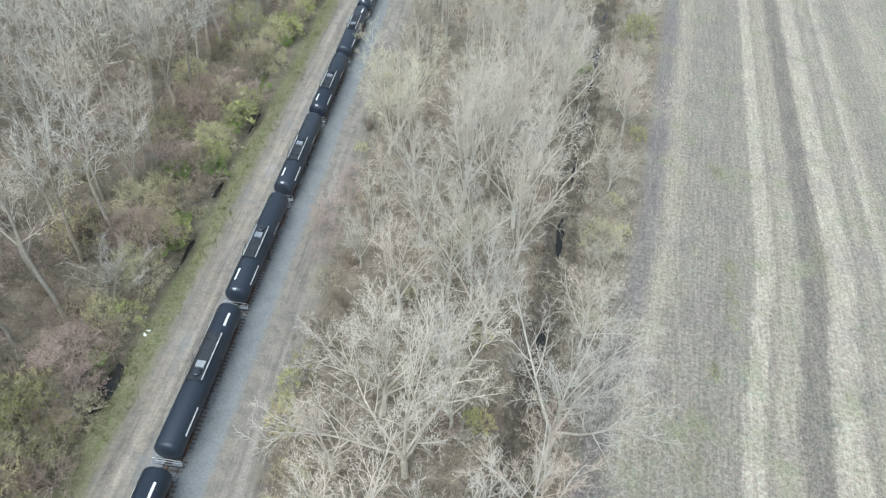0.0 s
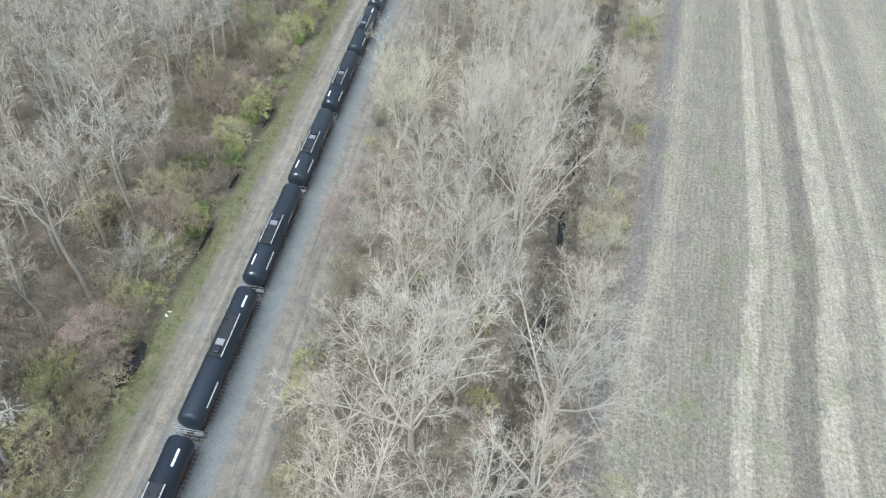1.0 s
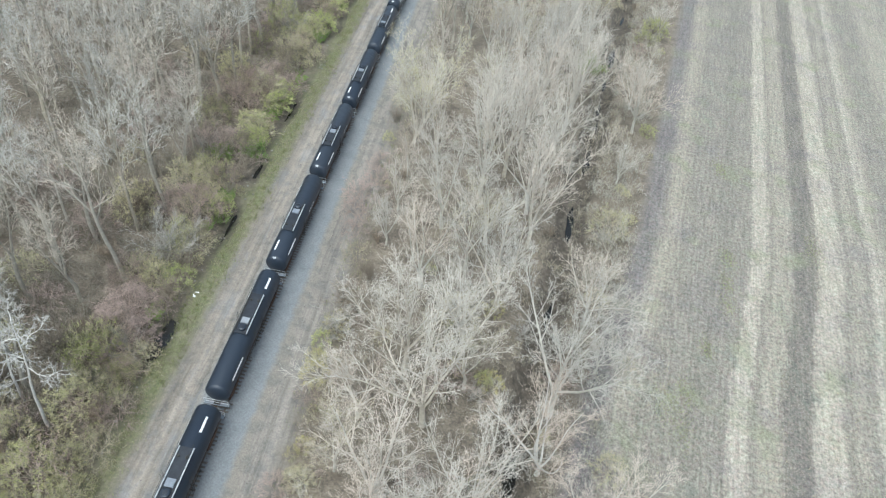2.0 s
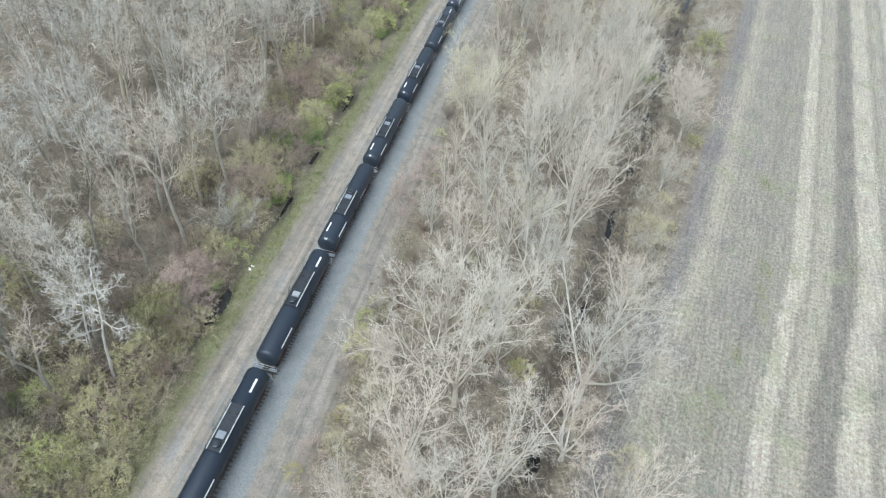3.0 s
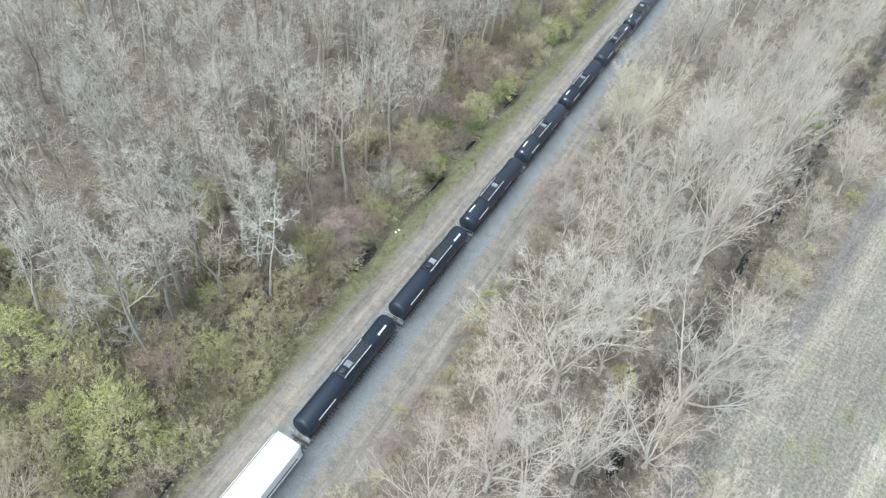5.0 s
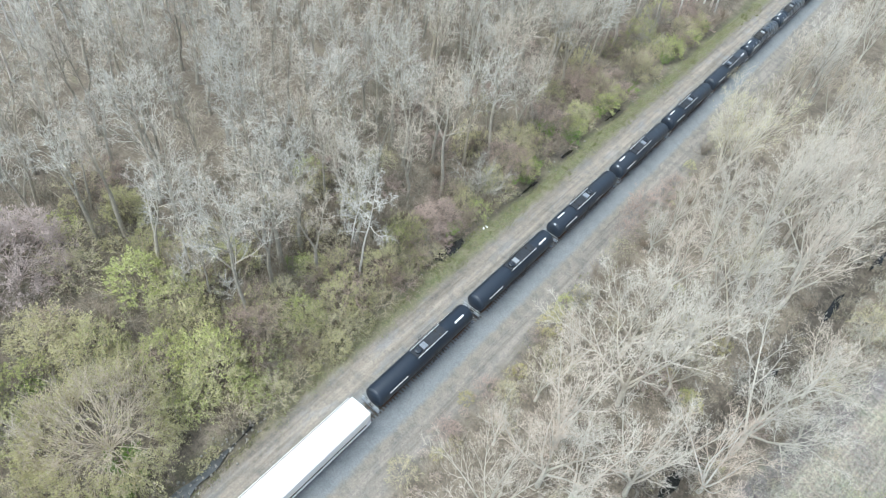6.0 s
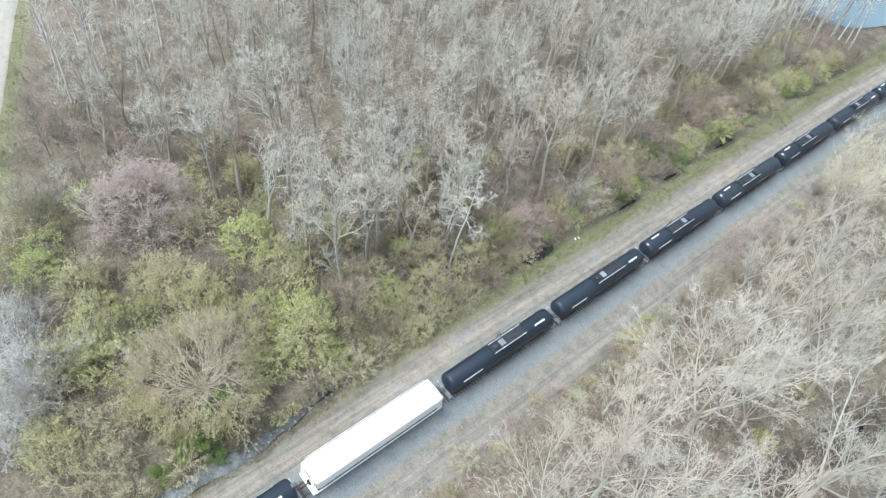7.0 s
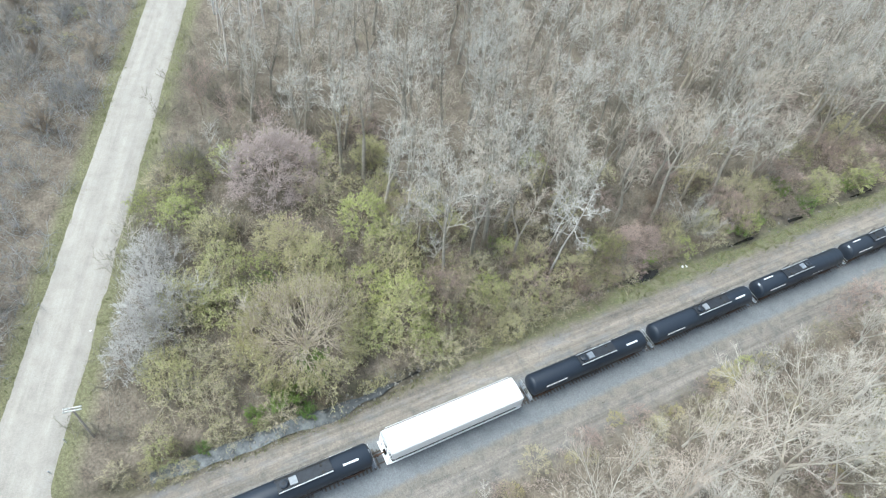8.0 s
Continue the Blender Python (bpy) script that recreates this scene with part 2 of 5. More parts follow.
def gravel(name, a, b, c, scale):
    k = Mat(name, 0.9)
    big = k.ramp(k.noise(0.45, 5), [(0.3, a), (0.5, b), (0.72, c)])
    big = k.mix(1.0, big, k.grey(k.noise(0.8, 5, 0.65, vec=k.road_frame()), [(0.35, 0.88), (0.65, 1.08)]), "MULTIPLY")
    vor = k.node("ShaderNodeTexVoronoi", Vector=k.pos, Scale=scale).outputs["Color"]
    k.color(k.mix(1.0, big, k.mix(0.28, (0.98, 0.98, 0.98), k.ramp(k.node("ShaderNodeRGBToBW", Color=vor).outputs[0], [(0.15, (0.6, 0.6, 0.6)), (0.85, (1.25, 1.25, 1.25))])), "MULTIPLY"))
    k.bump(k.node("ShaderNodeTexVoronoi", Vector=k.pos, Scale=scale).outputs["Distance"], 0.6, 0.05)
    return k.m


def ballast_mat():
    """Grey stone, mixed with tan dirt towards the foot of the bed."""
    k = Mat("ballast_stone", 0.9)
    stone = k.ramp(k.noise(0.6, 6, 0.7), [(0.3, (0.178, 0.188, 0.196)), (0.5, (0.208, 0.218, 0.227)), (0.7, (0.228, 0.233, 0.236))])
    dirt = k.ramp(k.noise(0.55, 8, 0.75), [(0.34, (0.155, 0.147, 0.136)), (0.46, (0.200, 0.183, 0.160)), (0.54, (0.242, 0.216, 0.184)), (0.68, (0.222, 0.206, 0.182))])
    x = k.node("ShaderNodeSeparateXYZ", Vector=k.pos).outputs["X"]
    wob = k.math("MULTIPLY", k.math("SUBTRACT", k.noise(0.7, 7, 0.75), 0.5), 1.6)
    x = k.math("ADD", x, wob)
    east = k.node("ShaderNodeMapRange", Value=x, From_Min=-18.5, From_Max=-17.8).outputs[0]
    west = k.node("ShaderNodeMapRange", Value=x, From_Min=-23.9, From_Max=-25.0).outputs[0]
    both = k.mix(k.math("MAXIMUM", east, west), stone, dirt)
    grain = k.grey(k.noise(4.5, 8, 0.9), [(0.36, 0.68), (0.64, 1.28)])
    k.color(k.mix(1.0, both, grain, "MULTIPLY"))
    k.bump(k.node("ShaderNodeTexVoronoi", Vector=k.pos, Scale=9.0).outputs["Distance"], 0.5, 0.05)
    return k.m


M_BALLAST = ballast_mat()
M_ROAD = gravel("crushed_stone_road", (0.325, 0.298, 0.262), (0.375, 0.345, 0.305), (0.40, 0.372, 0.335), 12.0)


def plain(name, col, rough=0.6, metal=0.0, wear=0.25, scale=1.4):
    k = Mat(name, rough, metal)
    k.color(k.mix(1.0, col, k.grey(k.noise(scale, 6, 0.65), [(0.3, 1 - wear), (0.7, 1 + wear)]), "MULTIPLY"))
    k.b.inputs["Specular IOR Level"].default_value = 0.5
    return k.m


def tank_paint(name, low, high):
    k = Mat(name, 0.38)
    streak = k.noise(0.8, 5, 0.6, vec=k.scaled(1.0, 3.0, 0.35))
    tone = k.ramp(k.random(), [(0.0, (0.013, 0.020, 0.033)), (0.5, (0.017, 0.025, 0.039)), (1.0, (0.024, 0.032, 0.046))])
    k.color(k.mix(k.grey(streak, [(0.5, 0.0), (0.8, 0.22)]), tone, (0.045, 0.052, 0.065)))
    k.t.links.new(k.grey(streak, [(0.3, low), (0.8, high)]), k.b.inputs["Roughness"])
    return k.m


M_TANK = tank_paint("black_tank_paint", 0.36, 0.58)
M_GLOSS = tank_paint("glossy_black_paint", 0.22, 0.42)
M_STEEL = plain("grimy_steel", (0.05, 0.048, 0.046), 0.7, 0.3)
M_RUST = plain("rusty_steel", (0.11, 0.07, 0.05), 0.8, 0.2)
M_GALV = plain("galvanised_steel", (0.50, 0.51, 0.52), 0.5, 0.4)
M_GRATE = plain("grey_grating", (0.035, 0.039, 0.047), 0.6, 0.3)
M_HATCH = plain("grey_hatch", (0.20, 0.22, 0.25), 0.5)
M_STONE = plain("stream_stone", (0.24, 0.225, 0.20), 0.85, 0, 0.35, 2.0)
M_CLOD = plain("dark_clod", (0.15, 0.135, 0.12), 0.9, 0, 0.4, 2.0)
M_BAND = plain("pale_steel_band", (0.30, 0.315, 0.335), 0.5, 0.2)
M_MARK = plain("white_marking", (0.80, 0.80, 0.80), 0.5, 0, 0.08)
M_WHITE = plain("white_hopper_paint", (0.86, 0.86, 0.86), 0.45, 0, 0.05)
M_RAIL = plain("rail_steel", (0.16, 0.13, 0.11), 0.5, 0.6)
M_TIE = plain("creosoted_timber", (0.13, 0.115, 0.10), 0.9, 0, 0.35, 3.0)
M_POLE = plain("weathered_pole_wood", (0.42, 0.38, 0.33), 0.9, 0, 0.2, 3.0)
M_ARM = plain("pale_crossarm", (0.70, 0.69, 0.66), 0.7, 0, 0.1)
M_STRAW = plain("crop_residue", (0.42, 0.385, 0.32), 0.9, 0, 0.3, 1.0)
M_TUFT = shrub_mat("greening_grass", (0.20, 0.225, 0.085), (0.23, 0.245, 0.10), (0.24, 0.235, 0.11))
M_GRASS = shrub_mat("dry_grass", (0.36, 0.32, 0.22), (0.34, 0.31, 0.19), (0.34, 0.31, 0.20))


def water_mat():
    k = Mat("ditch_water", 0.08)
    y = k.node("ShaderNodeSeparateXYZ", Vector=k.pos).outputs["Y"]
    dark = k.ramp(k.noise(0.5, 4), [(0.4, (0.010, 0.010, 0.009)), (0.65, (0.022, 0.021, 0.018))])
    # lower stream: silt and gravel grey, with reflected sky put into the colour
    silt_sky = k.ramp(k.noise(0.8, 6, 0.7), [(0.36, (0.06, 0.062, 0.06)), (0.5, (0.14, 0.148, 0.15)), (0.64, (0.21, 0.218, 0.215))])
    k.color(k.mix(k.node("ShaderNodeMapRange", Value=y, From_Min=-4.0, From_Max=-20.0).outputs[0], dark, silt_sky))
    k.bump(k.noise(2.0, 3), 0.05, 0.05)
    return k.m


M_WATER = water_mat()
# Muddy pond water; the sky's reflection is put into its blue-grey base colour.
M_POND = plain("sky_tinted_pond_water", (0.15, 0.20, 0.235), 0.25, 0, 0.06, 0.1)


# ---- mesh helpers ----
def from_lists(name, v, f, material, smooth=False):
    me = bpy.data.meshes.new(name)
    me.from_pydata(v, [], f)
    if smooth:
        me.polygons.foreach_set("use_smooth", [True] * len(me.polygons))
    for m in material if isinstance(material, (list, tuple)) else (material,):
        me.materials.append(m)
    me.update()
    return me


def thing(name, label, category, group="", m=None):
    """The Empty at the base of a thing."""
    ob = new(name)
    ob.empty_display_size = 0.2
    if m is not None:
        ob.matrix_world = m
    return tagged(ob, label, category, group)


def part(name, me, parent, label="", m=None):
    """One mesh under a thing or a part."""
    ob = new(name, me)
    ob.parent = parent
    if m is not None:
        ob.matrix_basis = m
    if label:
        tagged(ob, label)
    return ob


class Geo:
    """Vertices and faces, gathered from tubes, boxes and blades."""

    def __init__(self):
        self.v, self.f = [], []

    def tube(self, pts, radii, n, cap=False):
        base = len(self.v)
        last = None
        for i, p in enumerate(pts):
            a = pts[min(i + 1, len(pts) - 1)] - pts[max(i - 1, 0)]
            if a.length < 1e-9:
                a = Vector((0, 0, 1))
            a.normalize()
            if last is None:
                last = a.orthogonal().normalized()
            s = (last - a * last.dot(a))
            s = s.normalized() if s.length > 1e-6 else a.orthogonal().normalized()
            last = s
            w = a.cross(s)
            for k in range(n):
                c, d = math.cos(math.tau * k / n), math.sin(math.tau * k / n)
                self.v.append(tuple(p + (s * c + w * d) * radii[i]))
        for i in range(len(pts) - 1):
            for k in range(n):
                o, q = base + i * n, base + (i + 1) * n
                self.f.append((o + k, o + (k + 1) % n, q + (k + 1) % n, q + k))
        if cap:
            self.f.append(tuple(base + k for k in reversed(range(n))))
            self.f.append(tuple(base + (len(pts) - 1) * n + k for k in range(n)))

    def cone(self, p, q, r):
        """A twig: three sides that meet in a tip."""
        a = (q - p).normalized()
        s = a.orthogonal().normalized() * r
        w = a.cross(s)
        b = len(self.v)
        self.v += [tuple(p + s), tuple(p - s * 0.5 + w * 0.87), tuple(p - s * 0.5 - w * 0.87), tuple(q)]
        self.f += [(b, b + 1, b + 3), (b + 1, b + 2, b + 3), (b + 2, b, b + 3)]

    def blade(self, p, q, side):
        b = len(self.v)
        self.v += [tuple(p - side), tuple(p + side), tuple(q)]
        self.f.append((b, b + 1, b + 2))

    def leaf(self, p, d, s):
        b = len(self.v)
        self.v += [tuple(p - d), tuple(p + s * 1.3), tuple(p + d)]
        self.f.append((b, b + 1, b + 2))

    def box(self, x0, x1, y0, y1, z0, z1):
        b = len(self.v)
        self.v += [(x, y, z) for z in (z0, z1) for y in (y0, y1) for x in (x0, x1)]
        self.f += [tuple(b + i for i in q) for q in ((0, 2, 3, 1), (4, 5, 7, 6), (0, 1, 5, 4), (2, 6, 7, 3), (0, 4, 6, 2), (1, 3, 7, 5))]

    def rod(self, a, b, r, n=6):
        self.tube([Vector(a), Vector(b)], [r, r], n, True)

    def mesh(self, name, material, smooth=False):
        return from_lists(name, self.v, self.f, material, smooth)


def rnd_dir(rng):
    z, a = rng.uniform(-1, 1), rng.uniform(0, math.tau)
    s = math.sqrt(1 - z * z)
    return Vector((s * math.cos(a), s * math.sin(a), z))


# ---- setting: the ground, in one sheet to the horizon ----
TRACK_X = -22.0


def field_u(x, y):
    return x - 0.16 * y


DITCH_Y = (-60.0, -40.0, -33.0, -27.0, -21.0, -16.0, -11.0, -5.0, 4.0, 14.0, 30.0)
DITCH_X = (-29.6, -31.0, -30.7, -30.4, -30.4, -29.9, -30.3, -30.9, -31.6, -32.2, -32.3)


def ditch_x(y):
    """The middle line of the ditch beside the woods."""
    return float(np.interp(y, DITCH_Y, DITCH_X)) + 0.3 * math.sin(y * 0.13) * (1 if y > 5 else 0.3) + (0.5 if y > 5 else 0.3) * noise.noise((y * 0.22, 9.1, 0.0))


def ditch_depth(y):
    """Deep in pools, and all along the lower end."""
    d = 0.45 + 0.2 * noise.noise((y * 0.15, 4.4, 0.0))
    for at, wide in ((36.5, 3.2), (58.0, 3.0), (71.5, 2.4), (90.0, 3.2)):
        d += 0.6 * math.exp(-((y - at) / wide) ** 2)
    return min(1.2, d + 0.6 / (1 + math.exp((y + 3) * 0.6)))


def drain_x(y):
    """The middle line of the drain beside the field."""
    return 7.3 + 0.16 * y + 0.9 * noise.noise((y * 0.07, 2.2, 0.0)) + 0.5 * noise.noise((y * 0.3, 5.2, 0.0))


def ground_z(x, y):
    z = 0.12 * noise.noise((x * 0.15, y * 0.15, 0.0)) + 0.06 * noise.noise((x * 0.6, y * 0.6, 3.0))
    d = (x - ditch_x(y)) / (1.25 if y > -8 else 1.6)
    z -= ditch_depth(y) * math.exp(-d * d)
    e = (x - drain_x(y)) / 2.3
    z -= 1.5 * math.exp(-e * e)
    if field_u(x, y) > 21:
        z *= 0.35
    px, py = (x + 50) / 15, (y - 184) / 27
    if px * px + py * py < 1.2:
        z -= 1.2 * max(0.0, min(1.0, 2.4 - 2 * math.sqrt(px * px + py * py)))
    return z


def axis(lo, hi, fine_lo, fine_hi, step):
    out, p, s = [], fine_lo, step
    while p > lo:
        s *= 1.35
        p -= s
        out.append(max(p, lo))
    out = out[::-1]
    n = round((fine_hi - fine_lo) / step)
    out += [fine_lo + i * step for i in range(n + 1)]
    p, s = fine_hi, step
    while p < hi:
        s *= 1.35
        p += s
        out.append(min(p, hi))
    return out


def build_ground():
    xs, ys = axis(-2500, 2500, -60, 45, 0.8), axis(-2500, 2500, -60, 190, 1.4)
    v = [(x, y, ground_z(x, y) if abs(x) < 300 and abs(y) < 400 else 0.0) for y in ys for x in xs]
    n = len(xs)
    f = [(j * n + i, j * n + i + 1, (j + 1) * n + i + 1, (j + 1) * n + i) for j in range(len(ys) - 1) for i in range(n - 1)]
    ob = new("ground", from_lists("ground", v, f, M_GROUND, True))
    return tagged(ob, "woodland leaf litter, grassy verges and a harvested field in rows", "ground", kind="structure")


build_ground()


def sheet(name, pts, z, material, label, category):
    """A flat sheet with an outline."""
    me = from_lists(name, [(x, y, z) for x, y in pts], [tuple(range(len(pts)))], material)
    return tagged(new(name, me), label, category, kind="structure")


def build_water():
    ys = [-38 + 0.8 * i for i in range(307)]
    v, f = [], []
    for y in ys:
        w = 0.16 + 0.35 * noise.noise((y * 0.21, 1.7, 0.0)) + 0.35 * noise.noise((y * 0.4, 3.7, 0.0)) + (0.1 if y < -8 else 0.0)
        w = max(0.06, w) if y > -9 else max(0.15, 0.55 + 0.45 * min(1.0, (-9 - y) / 9) + 0.5 * noise.noise((y * 0.2, 2.7, 0.0)) + 0.22 * noise.noise((y * 0.6, 6.7, 0.0)))
        w += 0.8 * math.exp(-((y - 36.5) / 3.2) ** 2)
        v += [(ditch_x(y) - w, y, -0.66), (ditch_x(y) + w, y, -0.66)]
    f = [(2 * i, 2 * i + 1, 2 * i + 3, 2 * i + 2) for i in range(len(ys) - 1)]
    tagged(new("water_ditch", from_lists("water_ditch", v, f, M_WATER)), "dark still water in the ditch beside the woods", "water", kind="structure")
    v, f = [], []
    for i in range(330):
        y = -40 + 0.7 * i
        x = drain_x(y)
        w = max(0.0, 1.3 * noise.noise((y * 0.16, 7.7, 0.0)) - 0.05)
        v += [(x - w, y, -1.30), (x + w, y, -1.30)]
    f = [(2 * i, 2 * i + 1, 2 * i + 3, 2 * i + 2) for i in range(329) if v[2 * i + 1][0] - v[2 * i][0] + v[2 * i + 3][0] - v[2 * i + 2][0] > 0.01]
    tagged(new("water_drain", from_lists("water_drain", v, f, M_WATER)), "dark pools in the drain along the field edge", "water", kind="structure")
    pond = [(-50 + 14.5 * math.cos(a) * (1 + 0.06 * math.sin(3 * a)), 184 + 26.5 * math.sin(a)) for a in [math.tau * i / 48 for i in range(48)]]
    sheet("water_pond", pond, -0.45, M_POND, "grey pond reflecting the sky behind the woods", "water")


build_water()


def build_road():
    """A pale gravel road, slightly crowned, with worn edges."""
    d = Vector((-0.928, 0.373))
    nrm = Vector((0.373, 0.928))
    rng = random.Random(5)
    v, f = [], []
    n = 300
    for i in range(n):
        p = Vector((-30.0, -53.4)) + d * (i * 0.76)
        for s, z in ((-4.5, -0.22), (-3.65, 0.09), (-2.0, 0.19), (0, 0.23), (2.0, 0.19), (3.45, 0.09), (4.3, -0.22)):
            q = p + nrm * (s + (rng.uniform(-0.05, 0.05) + 0.16 * noise.noise((i * 0.05, s, 0.0)) if abs(s) > 3 else 0))
            v.append((q.x, q.y, z))
    for i in range(n - 1):
        for j in range(6):
            f.append((i * 7 + j, i * 7 + j + 1, i * 7 + j + 8, i * 7 + j + 7))
    tagged(new("road", from_lists("road", v, f, M_ROAD, True)), "pale crushed stone road between grassy edges", "road", kind="structure")


build_road()


def build_track():
    """Ballast bed, ties and rails."""
    prof = [(-3.3, -0.12), (-2.5, 0.22), (-1.75, 0.60), (-1.05, 0.585), (1.05, 0.585), (1.75, 0.60), (2.5, 0.32), (3.6, 0.12), (4.9, 0.0), (5.7, -0.1)]
    ys = [-70 + 1.0 * i for i in range(380)]
    rng = random.Random(9)
    v, f = [], []
    for y in ys:
        for dx, z in prof:
            j = 0.25 if abs(dx) > 2 else 0.06
            v.append((TRACK_X + dx + rng.uniform(-j, j), y, z + rng.uniform(-0.03, 0.03)))
    m = len(prof)
    for i in range(len(ys) - 1):
        for j in range(m - 1):
            f.append((i * m + j, i * m + j + 1, (i + 1) * m + j + 1, (i + 1) * m + j))
    bed = tagged(new("track_bed", from_lists("track_bed", v, f, M_BALLAST, True)), "grey crushed stone ballast bed of a single railway line", "track bed", kind="structure")
    for side in (-0.753, 0.753):
        g = Geo()
        x = TRACK_X + side
        g.box(x - 0.07, x + 0.07, -70, 308, 0.60, 0.63)
        g.box(x - 0.012, x + 0.012, -70, 308, 0.63, 0.74)
        g.box(x - 0.036, x + 0.036, -70, 308, 0.74, 0.78)
        part("rail", g.mesh("rail", M_RAIL), bed, "brown steel rail")
    return bed


TRACK_BED = build_track()


# ---- the train ----
RAIL_Z = 0.78
PITCH = 20.5


def shell_mesh(name, length, radius, material):
    """A tank on its side: dished heads and a long barrel."""
    half, dish = length / 2, radius * 0.42
    prof = []
    for i in range(7):
        a = math.pi / 2 * i / 6
        prof.append((-half + dish - dish * math.cos(a), radius * math.sin(a)))
    for i in range(7):
        a = math.pi / 2 * (1 - i / 6)
        prof.append((half - dish + dish * math.cos(a), radius * math.sin(a)))
    n = 36
    v, f = [], []
    for y, r in prof:
        for k in range(n):
            a = math.tau * k / n
            v.append((max(r, 0.002) * math.sin(a), y, max(r, 0.002) * math.cos(a)))
    for i in range(len(prof) - 1):
        for k in range(n):
            f.append((i * n + k, i * n + (k + 1) % n, (i + 1) * n + (k + 1) % n, (i + 1) * n + k))
    return from_lists(name, v, f, material, True)


def patch_mesh(name, radius, a0, a1, y0, y1, material):
    """A painted panel on the barrel: angles from the top, in degrees."""
    v, f, n = [], [], 5
    for i in range(n + 1):
        a = radians(a0 + (a1 - a0) * i / n)
        for y in (y0, y1):
            v.append((radius * math.sin(a), y, radius * math.cos(a)))
    f = [(2 * i, 2 * i + 2, 2 * i + 3, 2 * i + 1) for i in range(n)]
    return from_lists(name, v, f, material, True)


def band_mesh(radius, a0, a1, y):
    """A thin raised hoop on one flank."""
    g, n = Geo(), 8
    for i in range(n + 1):
        a = radians(a0 + (a1 - a0) * i / n)
        for r, dy in ((0.0, -0.07), (0.05, -0.05), (0.05, 0.05), (0.0, 0.07)):
            g.v.append(((radius + r) * math.sin(a), y + dy, (radius + r) * math.cos(a)))
    for i in range(n):
        g.f += [(4 * i + k, 4 * i + 4 + k, 4 * i + 5 + k, 4 * i + 1 + k) for k in range(3)]
    return g.mesh("band", M_BAND)


def head_patch(length, radius):
    """A painted patch on the upper part of a dished head."""
    half, dish = length / 2, radius * 0.42
    v = []
    for t in (55, 62, 69, 76):
        for a in (-16, -6, 4):
            r, p = radius * math.sin(radians(t)) + 0.012, -half + dish - dish * math.cos(radians(t)) - 0.012
            v.append((r * math.sin(radians(a * t / 70)), p, r * math.cos(radians(a * t / 70))))
    f = [(3 * i + j, 3 * i + j + 1, 3 * i + j + 4, 3 * i + j + 3) for i in range(3) for j in range(2)]
    return from_lists("end_mark", v, f, M_BAND)


def wheel_mesh():
    g = Geo()
    for x in (-0.72, 0.72):
        s = 1 if x > 0 else -1
        g.tube([Vector((x - 0.05, 0, 0)), Vector((x - 0.045 * s, 0, 0)), Vector((x - 0.04 * s, 0, 0)), Vector((x + 0.07 * s, 0, 0))], [0.46, 0.46, 0.42, 0.42], 20, True)
    g.rod((-0.95, 0, 0), (0.95, 0, 0), 0.08, 10)
    return g.mesh("wheelset", M_STEEL)


def side_frame_mesh():
    """The cast frame that carries the two axles on one side."""
    g = Geo()
    out = [(-1.35, 0.10), (-1.35, -0.12), (-1.1, -0.12), (-0.55, -0.30), (0.55, -0.30), (1.1, -0.12), (1.35, -0.12), (1.35, 0.10), (0.6, 0.28), (-0.6, 0.28)]
    n = len(out)
    g.v = [(-0.07, y, z) for y, z in out] + [(0.07, y, z) for y, z in out]
    g.f = [tuple(range(n))[::-1], tuple(range(n, 2 * n))] + [(i, (i + 1) % n, n + (i + 1) % n, n + i) for i in range(n)]
    for y in (-0.2, 0.0, 0.2):
        g.rod((0.0, y, -0.24), (0.0, y, 0.2), 0.07, 8)
    return g.mesh("side_frame", M_RUST)


ME_WHEELS, ME_FRAME = wheel_mesh(), side_frame_mesh()


def add_bogies(car, offset):
    for y in (-offset, offset):
        g = Geo()
        g.box(-0.85, 0.85, y - 0.22, y + 0.22, 0.42, 0.72)
        g.tube([Vector((0, y, 0.70)), Vector((0, y, 0.86))], [0.35, 0.30], 14, True)
        bogie = part("bogie", g.mesh("bogie", M_STEEL), car, "grimy cast steel bogie")
        for dy in (-0.9, 0.9):
            part("wheelset", ME_WHEELS, bogie, m=pose(0, y + dy, 0.46))
        for x in (-0.98, 0.98):
            part("side_frame", ME_FRAME, bogie, m=pose(x, y, 0.48))


def coupler_mesh(y, s):
    g = Geo()
    g.box(-0.09, 0.09, min(y, y + 0.75 * s), max(y, y + 0.75 * s), 0.72, 0.92)
    g.tube([Vector((0.02, y + 0.75 * s, 0.82)), Vector((0.05, y + 0.88 * s, 0.82)), Vector((-0.04, y + 1.0 * s, 0.82))], [0.16, 0.18, 0.10], 8, True)
    return g.mesh("coupler", M_RUST)


def ladder_mesh(x, y, z0, z1, along, material):
    """Two stiles and rungs; along: 'x' or 'y', the way its rungs run."""
    g = Geo()
    d = Vector((0.22, 0, 0)) if along == "x" else Vector((0, 0.22, 0))
    c = Vector((x, y, 0))
    for s in (-1, 1):
        g.rod(c + d * s + Vector((0, 0, z0)), c + d * s + Vector((0, 0, z1)), 0.02, 5)
    z = z0 + 0.15
    while z < z1:
        g.rod(c - d + Vector((0, 0, z)), c + d + Vector((0, 0, z)), 0.015, 4)
        z += 0.32
    return g.mesh("ladder", material)


def rail_fence(x, y0, y1, z0, z1, material, posts, rails=1, r=0.03):
    g = Geo()
    for i in range(posts):
        y = y0 + (y1 - y0) * i / (posts - 1)
        g.rod((x, y, z0), (x, y, z1), r, 5)
    for k in range(rails):
        z = z1 - (z1 - z0) * 0.5 * k
        g.rod((x, y0, z), (x, y1, z), r, 6)
    return g


